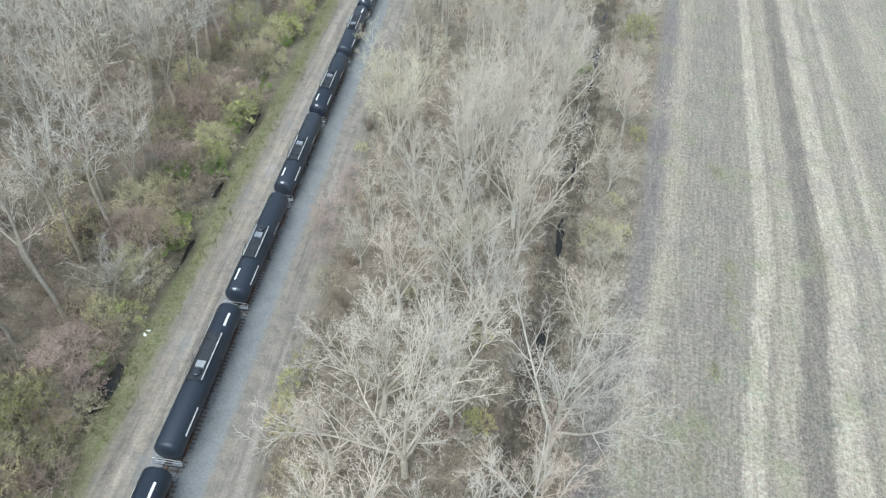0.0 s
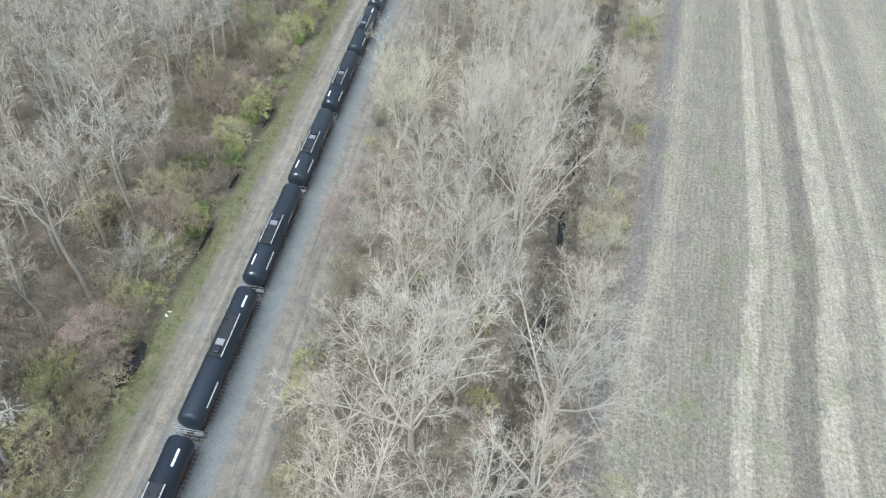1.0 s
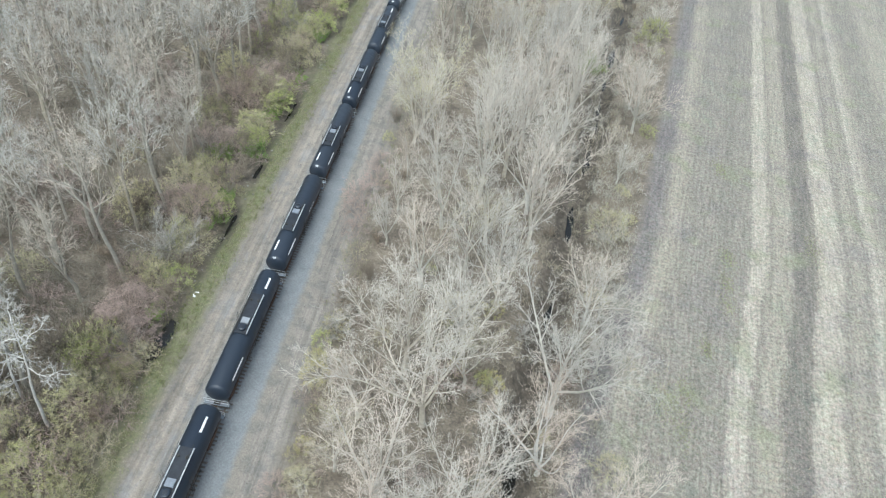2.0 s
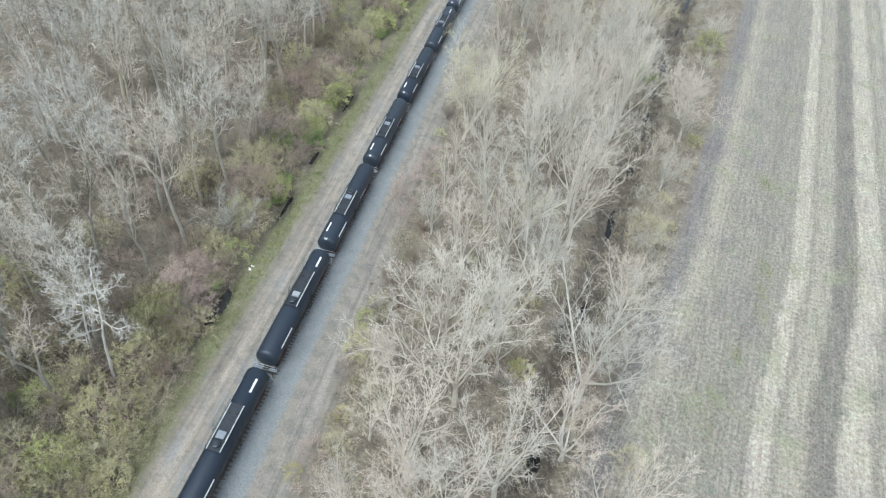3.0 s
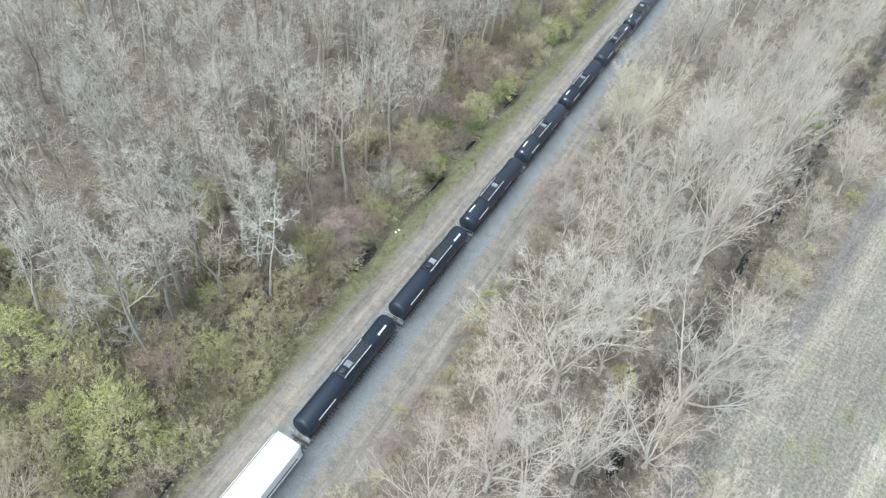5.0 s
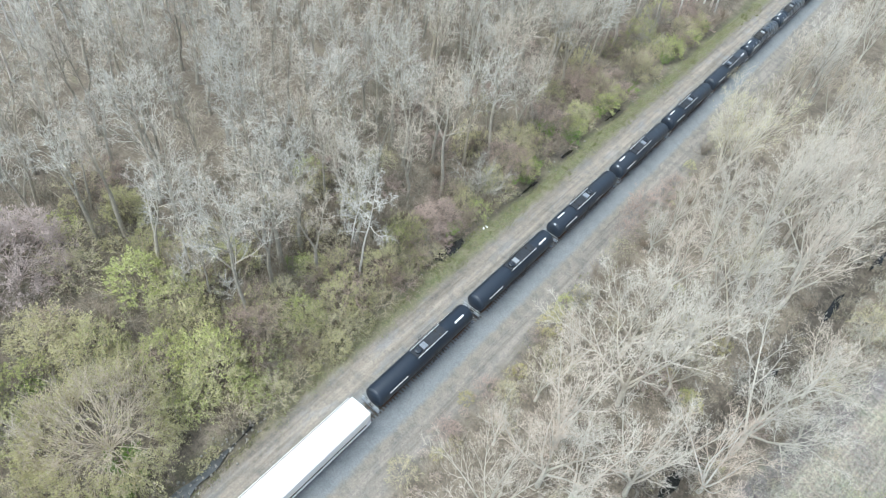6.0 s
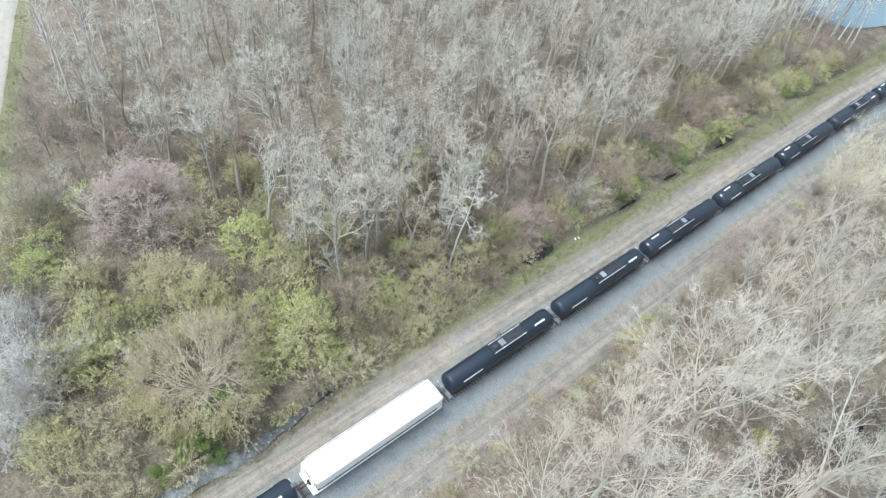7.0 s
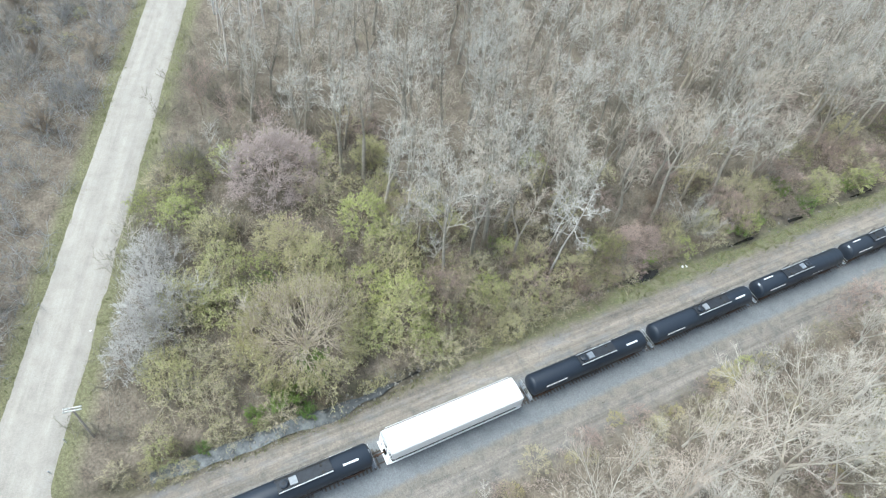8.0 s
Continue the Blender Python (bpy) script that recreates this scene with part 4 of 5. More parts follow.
# ---- shrubs ----
def shrub_meshes(seed, h, spread, stem_m, leaf_m, leaves, leaf_size, stems=15, twigs=13):
    rng = random.Random(seed)
    g, l = Geo(), Geo()
    for k in range(stems):
        a = math.tau * k / stems + rng.uniform(-0.3, 0.3)
        lean = radians(rng.uniform(5, spread))
        d = Vector((math.sin(lean) * math.cos(a), math.sin(lean) * math.sin(a), math.cos(lean)))
        p = Vector((rng.uniform(-0.4, 0.4), rng.uniform(-0.4, 0.4), -0.1))
        length = h * rng.uniform(0.75, 1.1)
        pts = [p]
        for i in range(4):
            d = (d + rnd_dir(rng) * 0.16 + Vector((0, 0, 0.03))).normalized()
            pts.append(pts[-1] + d * length / 4)
        k2 = 1.0 if h < 8 else 2.0
        g.tube(pts, [0.04 * k2, 0.034 * k2, 0.027 * k2, 0.02 * k2, 0.01 * k2], 3)
        for j in range(twigs):
            t = (rng.uniform(0.2, 1.0) if h < 5 else rng.uniform(0.2, 1.0) ** 0.55) * 4
            i = min(int(t), 3)
            q = pts[i].lerp(pts[i + 1], t - i)
            e = (d + rnd_dir(rng) * 0.85 + Vector((0, 0, 0.15))).normalized()
            ln = h * rng.uniform(0.16, 0.34)
            tip = q + e * ln
            g.blade(q, tip, e.orthogonal().normalized() * 0.023)
            for m in range(6):
                q2 = q.lerp(tip, rng.uniform(0.2, 1))
                e2 = (e + rnd_dir(rng) * 0.8).normalized()
                tip2 = q2 + e2 * ln * rng.uniform(0.35, 0.7)
                g.blade(q2, tip2, e2.orthogonal().normalized() * 0.016)
                for _ in range(leaves if h < 8 else (4 if t > 3.1 else 0) * min(leaves, 1)):
                    c = q2.lerp(tip2, rng.uniform(0.2, 1)) + rnd_dir(rng) * 0.1
                    z = leaf_size * rng.uniform(0.6, 1.3)
                    b = rnd_dir(rng)
                    l.leaf(c, b * z, b.orthogonal().normalized() * z * 0.6)
    return g.mesh("branchwork", stem_m), (l.mesh("foliage", leaf_m) if leaves else None)


def dome_meshes(seed, radius, h, stem_m, leaf_m, ends, fan, sub, leaves, leaf_size, bare_top=2.0):
    """A rounded bush: stems that part into limbs, each ending in a fan of twigs on an uneven dome.
    Above bare_top (1 is the crown's height) only a few leaves are out."""
    rng = random.Random(seed)
    g, l = Geo(), Geo()
    count = max(7, ends // 7)
    stems = []
    for k in range(count):
        a = 2.4 * k
        lean = radians(8 + 62 * math.sqrt((k + 0.5) / count))
        d = Vector((math.sin(lean) * math.cos(a) * radius, math.sin(lean) * math.sin(a) * radius, math.cos(lean) * h))
        p = Vector((rng.uniform(-0.3, 0.3), rng.uniform(-0.3, 0.3), -0.15))
        mid = p + d * 0.32 + rnd_dir(rng) * 0.10 * h + Vector((0, 0, 0.05 * h))
        end = p + d * 0.66 + rnd_dir(rng) * 0.11 * h
        w = 0.0065 * h
        g.tube([p, mid, end], [w, w * 0.75, w * 0.4], 4)
        stems.append((mid, end))
    for k in range(ends):
        up = (k + 0.5) / ends * 1.08 - 0.08
        a = 2.39996 * k + rng.uniform(-0.25, 0.25)
        flat = math.sqrt(max(0.0, 1 - up * up))
        way = Vector((flat * math.cos(a), flat * math.sin(a), up))
        size = rng.uniform(0.78, 1.02) * (1 + 0.34 * noise.noise(way * 1.9 + Vector((seed * 1.7, 0, 0))))
        tip = Vector((way.x * radius, way.y * radius, max(way.z * h, -0.02 * h) + 0.12 * h)) * size
        mid, end = min(stems, key=lambda s: (s[1] - tip).length)
        root = mid.lerp(end, rng.uniform(0.35, 1.0))
        g.cone(root, tip, min(0.0045 * h + 0.008, 0.026))
        out = (way + Vector((0, 0, 0.35))).normalized()
        for _ in range(fan):
            q = root.lerp(tip, rng.uniform(0.5, 1.0))
            e = (out + rnd_dir(rng) * 1.15).normalized()
            n = rng.uniform(0.09, 0.17) * radius + 0.14
            t = q + e * n
            g.blade(q, t, e.orthogonal().normalized() * 0.02)
            for _ in range(sub):
                q2 = q.lerp(t, rng.uniform(0.2, 1.0))
                e2 = (e + rnd_dir(rng) * 0.8).normalized()
                t2 = q2 + e2 * n * rng.uniform(0.3, 0.6)
                g.blade(q2, t2, e2.orthogonal().normalized() * 0.0145)
                for _ in range(leaves if up < bare_top or rng.random() < 0.16 else 0):
                    at = q2.lerp(t2, rng.uniform(0.3, 1.1)) + out * rng.uniform(0, 0.16) + rnd_dir(rng) * 0.06
                    z = leaf_size * rng.uniform(0.6, 1.3)
                    b = rnd_dir(rng)
                    l.leaf(at, b * z, b.orthogonal().normalized() * z * 0.6)
    return g.mesh("branchwork", stem_m), (l.mesh("foliage", leaf_m) if leaves else None)


def make_dome(name, seed, radius, h, stem_m, leaf_m, ends, fan, sub, leaves, size, label, bare_top=2.0):
    root = thing(name, label, "shrub" if h < 6.5 else "tree")
    a, b = dome_meshes(seed, radius, h, stem_m, leaf_m, ends, fan, sub, leaves, size, bare_top)
    part("branchwork", a, root)
    if b:
        part("foliage", b, root)
    return root


def make_shrub(name, seed, h, spread, stem_m, leaf_m, leaves, size, label, stems=15, twigs=13):
    root = thing(name, label, "shrub")
    a, b = shrub_meshes(seed, h, spread, stem_m, leaf_m, leaves, size, stems, twigs)
    part("branchwork", a, root)
    if b:
        part("foliage", b, root)
    return root


SHRUB = {"big": make_dome("spreading_tree", 58, 6.4, 7.6, M_BLUSH_STEM, M_TAN_BUD, 340, 10, 4, 3, 0.105, "broad domed spreading tree, yellow-olive below a bare tan top", 0.52),
         "rosy": make_dome("spreading_tree", 61, 5.2, 7.6, M_ROSY_STEM, M_ROSY_BUD, 170, 10, 4, 2, 0.09, "rounded tree in a dusky pink haze of buds"),
         "russet": make_dome("spreading_shrub", 63, 5.0, 5.2, M_RED_STEM, M_REDBUD, 150, 10, 4, 1, 0.05, "broad rounded leafless shrub with russet twigs"),
         "pale": make_dome("grey_thicket", 59, 3.4, 6.6, M_THICKET, None, 90, 10, 5, 0, 0, "tall pale grey leafless thicket beside the road"),
         "bank": make_dome("budding_shrub", 60, 3.6, 5.2, M_TAN_STEM, M_BUD, 76, 8, 3, 2, 0.115, "large olive shrub coming into leaf"),
         "bright": make_dome("leafy_shrub", 50, 3.8, 5.4, M_TAN_STEM, M_LEAF, 76, 8, 3, 3, 0.12, "large bright yellow-green shrub in young leaf"),
         "brown": make_shrub("bare_shrub", 51, 3.4, 62, M_STEM, M_STEM, 0, 0, "leafless brown shrub with many thin stems"),
         "grey": make_shrub("bare_shrub", 56, 3.6, 58, M_GREY_STEM, None, 0, 0, "leafless grey shrub with a haze of twigs"),
         "red": make_dome("bare_shrub", 52, 2.8, 4.0, M_RED_STEM, M_REDBUD, 56, 8, 3, 1, 0.045, "leafless shrub with a reddish haze of twigs"),
         "tan": make_dome("budding_shrub", 53, 3.0, 3.9, M_TAN_STEM, M_BUD, 58, 8, 4, 1, 0.06, "rounded tan shrub with olive buds"),
         "olive": make_dome("budding_shrub", 54, 2.3, 3.1, M_TAN_STEM, M_BUD, 46, 7, 3, 2, 0.09, "olive shrub just coming into leaf"),
         "leafy": make_dome("leafy_shrub", 55, 2.3, 3.1, M_STEM, M_LEAF, 46, 7, 3, 2, 0.092, "yellow-green shrub with young leaves"),
         "gold": make_dome("budding_shrub", 64, 2.2, 2.9, M_TAN_STEM, M_GOLD, 46, 7, 3, 2, 0.07, "low golden-olive shrub at the edge of the trees"),
         "blush": make_dome("bare_shrub", 66, 2.8, 2.6, M_STRAW_PINK, M_REDBUD, 60, 8, 3, 1, 0.07, "low leafless shrub in a pinkish tan haze"),
         "green": make_shrub("low_bush", 57, 1.9, 70, M_STEM, M_GREEN, 2, 0.095, "low fresh green bush beside the ditch")}

PLACED = set()


def put(proto, x, y, s=1.0, lean=True, rng=random.Random(77), sz=None):
    """Sets a plant down on the ground; the woods lean a little towards the west."""
    lx, ly = (rng.gauss(-4.0, 2.2), rng.gauss(1.5, 2.0)) if lean else (0.0, 0.0)
    m = Matrix.LocRotScale((x, y, ground_z(x, y)), Euler((radians(-ly), radians(lx), 0)).to_quaternion() @ Euler((0, 0, rng.uniform(0, math.tau))).to_quaternion(), (s, s, s * (sz or 1.0)))
    if proto.name not in PLACED:
        PLACED.add(proto.name)
        proto.matrix_basis = m
        return proto
    return copy_thing(proto, m)


RNG = random.Random(2024)


def clear(x, y, taken, gap):
    return all((x - a) ** 2 + (y - b) ** 2 > gap * gap for a, b in taken)


# trees of the strip between track and field: x, y, size, which
strip = [(16.0, 36.4, 1.2, 1), (1.1, 31.6, 1.0, 1), (-2.1, 20.6, 1.2, 0), (4.2, 45.0, 0.95, 3), 
         (-9.4, 86.5, 0.85, 4), (-9.0, 60.0, 0.66, 3), (3.5, 75.5, 1.05, 1), (7.2, 82.0, 1.08, 0), (9.5, 90.0, 1.0, 1), (-1.5, 66.0, 0.95, 0), (3.0, 58.0, 0.9, 2),
         (10.5, 100.0, 1.05, 0), (13.0, 111.0, 1.0, 1), (16.0, 122.0, 1.0, 0), (-6.5, 31.0, 0.7, 3), (-7.5, 24.0, 0.7, 2), (-10.8, -13.5, 0.4, 0), (-10.2, -4.5, 0.4, 3)]
for x, y, s, which in strip:
    put(OPEN[which], x, y, s * (0.86 if y > 55 and which != 4 else 1.0), sz=1.18 if y > 55 else None)
put(OPEN[1], 31.0, 103.4, 0.72)
put(PALE, 14.9, 28.4, 0.9, lean=False)
for x, y, k in ((-5.5, 120.9, 0), (-8.8, 119.4, 1), (-7.4, 123.5, 2)):
    put(TALL[k], x, y, 1.05)
taken = [(x, y) for x, y, _, _ in strip] + [(-5.5, 120.9), (-8.8, 119.4), (14.5, 28.0)]


def glade(x, y):
    """Open ground among the trees of the strip."""
    u = field_u(x, y)
    return (x < -3 and 36 < y < 56) or (-7 < x < 3 and 88 < y < 117) or (-4 < x < 6 and 122 < y < 148) or (u > 1.2 and 28 < y < 62)


tries = 0
while len(taken) < 124 and tries < 9000:
    tries += 1
    y = -22 + 265 * RNG.random()
    x = RNG.uniform(-9.0, 50)
    if field_u(x, y) > (4.6 if y < 60 else 2.2) or glade(x, y) or not clear(x, y, taken, 7.2 if y < 62 or y > 125 else 6.3):
        continue
    taken.append((x, y))
    put(RNG.choices(OPEN[:4], (4, 4, 2.8, 2.2) if y < 105 else (5, 0.5, 4, 0.5))[0], x, y, RNG.uniform(0.66, 1.04) * (0.75 if x < -5 else 1.0) * (0.66 if x < -2 and y < 19 else 0.88 if y > 55 else 1.0), sz=1.3 if x < -2 and y < 19 else 1.15 if y > 55 else None)
for x, y, s in ((27, 86, 0.45), (34, 118, 0.5), (24, 60, 0.4), (41, 150, 0.55), (37, 132, 0.4), (20.5, 52, 0.6), (22, 44, 0.5), (24.5, 66, 0.5), (26, 95, 0.5), (31, 112, 0.55), (21, 20, 0.7), (16, 12, 0.8), (12, 2, 0.8)):
    put(OPEN[RNG.randrange(4)], x, y, s)


# the woods beyond the ditch
def road_gap(x, y):
    """Metres from the road's middle line; positive on the side of the woods."""
    return (x + 30.0) * 0.373 + (y + 53.4) * 0.928


def in_pond(x, y, grow_by=1.1):
    return ((x + 50) / 14.5) ** 2 + ((y - 184) / 26.5) ** 2 < grow_by


wood = [(-43.3, 53.3), (-46.1, 65.1), (-44.7, 86.8), (-50.3, 45.2), (-47.0, 85.2), (-45.5, 105.8), (-41.0, 44.5), (-47.6, 19.8), (-66.8, 3.3), (-68.6, 0.2)]
for i, (x, y) in enumerate(wood):
    put(TALL[(0, 2, 1, 3, 4)[i % 5]], x, y, 1.05)
put(LIMBY, -47.1, 15.4, 1.0, lean=False)
put(WHITE, -38.2, 22.4, 1.0, lean=False)
copy_thing(WHITE, Matrix.LocRotScale((-42.6, 25.0, 0), Euler((0, radians(-4), 2.4)), (0.85, 0.85, 0.85)))
tries = 0
while tries < 5200:
    tries += 1
    x, y = RNG.uniform(-142, -41), RNG.uniform(-14, 215)
    if in_pond(x, y, 1.12) or road_gap(x, y) < 9:
        continue
    if y < 1 and x > -72 or y < -6 and x > -84 or y < -11 and x > -108:
        continue
    if x > -46 and y < 40 and RNG.random() < 0.6:
        continue
    if not clear(x, y, wood, 5.0) or (x + 55) ** 2 + (y - 62) ** 2 < 40:
        continue
    wood.append((x, y))
for k in range(14):
    wood.append((-66 + 2.3 * k + RNG.uniform(-0.8, 0.8), 153 - 0.35 * (k - 6) + RNG.uniform(-3.5, 1.5)))
near = sorted(wood[10:], key=lambda p: (p[0] + 45) ** 2 * 1.6 + (p[1] - 45) ** 2)
for x, y in near[:165]:
    put(RNG.choices(TALL, (3, 3, 2.5, 1, 3, 0.9, 0.7))[0], x, y, RNG.uniform(0.78, 1.08))
FAR_TREES = near[165:]


def joined(name, protos, spots, material, label, category, lean=0.06):
    """Many plants in one mesh. protos: Geos; spots: x, y, size, and which proto."""
    ready = []
    for g in protos:
        tri = [q for f in g.f for q in ((f,) if len(f) == 3 else ((f[0], f[1], f[2]), (f[0], f[2], f[3])))]
        ready.append((np.array(g.v), np.array(tri)))
    vs, fs, n = [], [], 0
    for x, y, s, which in spots:
        v, f = ready[which % len(ready)]
        a = RNG.uniform(0, math.tau)
        c, d = math.cos(a), math.sin(a)
        w = np.empty_like(v)
        w[:, 0] = (v[:, 0] * c - v[:, 1] * d) * s - v[:, 2] * lean + x
        w[:, 1] = (v[:, 0] * d + v[:, 1] * c) * s + y
        w[:, 2] = v[:, 2] * s + ground_z(x, y)
        vs.append(w)
        fs.append(f + n)
        n += len(v)
    v, f = np.concatenate(vs), np.concatenate(fs)
    me = bpy.data.meshes.new(name)
    me.vertices.add(len(v))
    me.vertices.foreach_set("co", v.astype(np.float32).ravel())
    me.loops.add(f.size)
    me.loops.foreach_set("vertex_index", f.astype(np.int32).ravel())
    me.polygons.add(len(f))
    me.polygons.foreach_set("loop_start", np.arange(0, f.size, 3, dtype=np.int32))
    me.materials.append(material)
    me.update(calc_edges=True)
    tagged(new(name, me), label, category, kind="stuff")


def far_protos():
    out = []
    for seed in (61, 62, 63, 64, 65):
        rng = random.Random(seed)
        g = Geo()
        spec = [(5, 4, 11, 0.06, 0.05, 0.28, 42, 0.47), (2, 3, 7, 0.2, 0.1, 0.48, 42, 0.2), (1, 0, 5, 0.2, 0.08, 0.52, 42, 0.12), (1, -1, 2, 0.2, 0.05, 0.6, 42, 0.2), (1, -1, 0, 0, 0, 0, 0, 0)]
        grow([g], rng, Vector((0, 0, -0.3)), Vector((0, 0, 1)), 18.5, 0.26, 0, spec, [])
        out.append(g)
    return out


joined("far_woods", far_protos(), [(x, y, RNG.uniform(0.8, 1.1), i) for i, (x, y) in enumerate(FAR_TREES)], M_WOODS,
       "dense grey leafless woods reaching into the distance", "woods")


def scrub_proto(seed, h):
    """A small thicket: a few stems and their twigs."""
    rng = random.Random(seed)
    g = Geo()
    for k in range(6):
        lean, a = radians(rng.uniform(8, 60)), rng.uniform(0, math.tau)
        d = Vector((math.sin(lean) * math.cos(a), math.sin(lean) * math.sin(a), math.cos(lean)))
        p = Vector((rng.uniform(-0.8, 0.8), rng.uniform(-0.8, 0.8), -0.1))
        q = p + d * h * rng.uniform(0.6, 1.1)
        g.cone(p, q, 0.035)
        for _ in range(6):
            s = p.lerp(q, rng.uniform(0.25, 1))
            e = (d + rnd_dir(rng) * 0.9).normalized()
            t = s + e * h * rng.uniform(0.2, 0.45)
            g.blade(s, t, e.orthogonal().normalized() * 0.025)
            for _ in range(3):
                s2 = s.lerp(t, rng.uniform(0.3, 1))
                e2 = (e + rnd_dir(rng) * 0.9).normalized()
                g.blade(s2, s2 + e2 * h * rng.uniform(0.1, 0.25), e2.orthogonal().normalized() * 0.016)
    return g


def scrub_spots():
    spots, strip_spots, across = [], [], []
    while len(spots) < 900:
        x, y = RNG.uniform(-120, -34.2), RNG.uniform(-48, 165)
        if road_gap(x, y) < 5 or in_pond(x, y, 1.3) or abs(x - ditch_x(y)) < 1.0:
            continue
        if x < -70 and RNG.random() < 0.5:
            continue
        spots.append((x, y, RNG.uniform(0.6, 1.3) * (1.35 if y < 6 else 1.0), RNG.randrange(4)))
    while len(spots) < 1300:
        x, y = RNG.uniform(-64, -34.4), RNG.uniform(-30, 62)
        if road_gap(x, y) < 5 or abs(x - ditch_x(y)) < 1.0 or (x + 40.3) ** 2 + (y + 16.2) ** 2 < 60:
            continue
        spots.append((x, y, RNG.uniform(0.7, 1.35), RNG.randrange(4)))
    while len(spots) < 2150:
        x, y = RNG.uniform(-70, -33.8), RNG.uniform(2, 125)
        if road_gap(x, y) > 5 and abs(x - ditch_x(y)) > 1.2 and not (abs(y - 36.5) < 4 and x > -35):
            spots.append((x, y, RNG.uniform(0.6, 1.2), RNG.randrange(4)))
    while len(spots) < 2330:
        x, y = RNG.uniform(-108, -62), RNG.uniform(-32, 4)
        if road_gap(x, y) > 5:
            spots.append((x, y, RNG.uniform(0.9, 1.5), RNG.randrange(4)))
    while len(strip_spots) < 820:
        y = RNG.uniform(-22, 240)
        u = RNG.uniform(-14, 17.5)
        x = u + 0.16 * y
        if x < -12.6:
            continue
        strip_spots.append((x, y, RNG.uniform(0.5, 1.0), RNG.randrange(4)))
    while len(across) < 560:
        d, s = RNG.uniform(0, 125), RNG.uniform(5.5, 38)
        across.append((-30 - 0.928 * d - 0.373 * s, -53.4 + 0.373 * d - 0.928 * s, RNG.uniform(0.8, 1.7), RNG.randrange(4)))
    return spots, strip_spots, across


M_SCRUB = bark("scrub_twigs", (0.19, 0.17, 0.135), (0.30, 0.27, 0.225), (0.235, 0.22, 0.14), island=True)
SPOTS, STRIP_SPOTS, ACROSS = scrub_spots()
joined("undergrowth", [scrub_proto(71, 2.4), scrub_proto(72, 3.0), scrub_proto(73, 1.8), scrub_proto(74, 2.2)], SPOTS, M_SCRUB,
       "brown leafless undergrowth on the woodland floor", "undergrowth")
M_STRAW = bark("straw_twigs", (0.27, 0.235, 0.185), (0.40, 0.355, 0.29), (0.36, 0.32, 0.20), island=True)
joined("strip_undergrowth", [scrub_proto(71, 2.4), scrub_proto(72, 3.0), scrub_proto(73, 1.8), scrub_proto(74, 2.2)], STRIP_SPOTS, M_STRAW,
       "straw-brown leafless undergrowth among the pale trees", "undergrowth")
M_BRUSH = bark("grey_brush_twigs", (0.38, 0.36, 0.32), (0.52, 0.49, 0.44), (0.44, 0.43, 0.29), island=True)
# Darker, bluer version of the brush twigs: shade across the road as colour.
M_SHADE_TWIG = bark("shade_grey_twigs", (0.23, 0.225, 0.225), (0.33, 0.325, 0.33), (0.27, 0.27, 0.22), island=True)
joined("roadside_thicket", [scrub_proto(81, 3.0), scrub_proto(82, 3.8), scrub_proto(83, 2.4), scrub_proto(84, 3.2)], ACROSS, M_SHADE_TWIG,
       "leafless thicket across the road, coloured a shaded grey", "thicket")
brush = []
while len(brush) < 1000:
    y, u = -20 + 260 * RNG.random(), RNG.uniform(8.6, 18.0)
    if math.hypot(u + 0.16 * y - 31, y - 103) < 5:
        continue
    if abs(u + 0.16 * y - drain_x(y)) < 2.1:
        continue
    brush.append((u + 0.16 * y, y, RNG.uniform(0.35, 0.8), RNG.randrange(4)))
banks = []
for i in range(230):
    y = RNG.uniform(8, 165)
    banks.append((drain_x(y) + RNG.choice((-1, 1)) * RNG.uniform(0.7, 2.2), y, RNG.uniform(0.25, 0.5), RNG.randrange(4)))
joined("drain_brush", [scrub_proto(91, 2.2), scrub_proto(92, 2.6), scrub_proto(93, 1.8), scrub_proto(94, 2.0)], banks, M_SCRUB,
       "dark brown brush on the banks of the drain", "brushwood")
joined("brushwood", [scrub_proto(75, 2.4), scrub_proto(76, 2.8), scrub_proto(77, 1.8), scrub_proto(78, 2.2)], brush, M_BRUSH,
       "tangled grey brushwood along the edge of the field", "brushwood")

# shrubs and low trees between the woods and the road: kind, x, y, size
for kind, x, y, s in (
        ("bright", -57, -1, 1.15), ("bright", -40.6, -1.5, 1.05), ("bright", -45, -5, 0.8), ("leafy", -43.8, 3, 1.2), ("big", -40.3, -16.2, 1.38),
        ("bank", -50.5, -10, 1.1), ("bank", -57, -14.5, 1), ("green", -52.6, -17.7, 1), ("leafy", -71, -24.4, 1.1), ("pale", -60.5, -31.3, 1.02),
        ("pale", -56.8, -32.2, 1.2), ("pale", -53.3, -32.6, 1.26), ("pale", -50, -33.6, 1.26), ("pale", -47, -35, 1.14), ("pale", -45, -37, 0.96),
        ("pale", -58.5, -29.6, 1.08), ("pale", -51.5, -30.6, 1.08), ("pale", -48.2, -32.2, 1.08), ("bank", -55.1, -22.9, 0.95), ("bright", -67, -26.2, 0.75),
        ("bank", -41.5, -33, 0.85), ("bank", -48, -24, 1), ("bank", -62, -22, 0.9), ("tan", -41, -26.5, 1.1), ("red", -64.5, -6.5, 1.1),
        ("rosy", -69.5, -10.8, 1.45), ("red", -73, -5.5, 1.2), ("grey", -78.6, -21.9, 1.3), ("tan", -48.3, -1.1, 1.1)):
    put(SHRUB[kind], x, y, s)
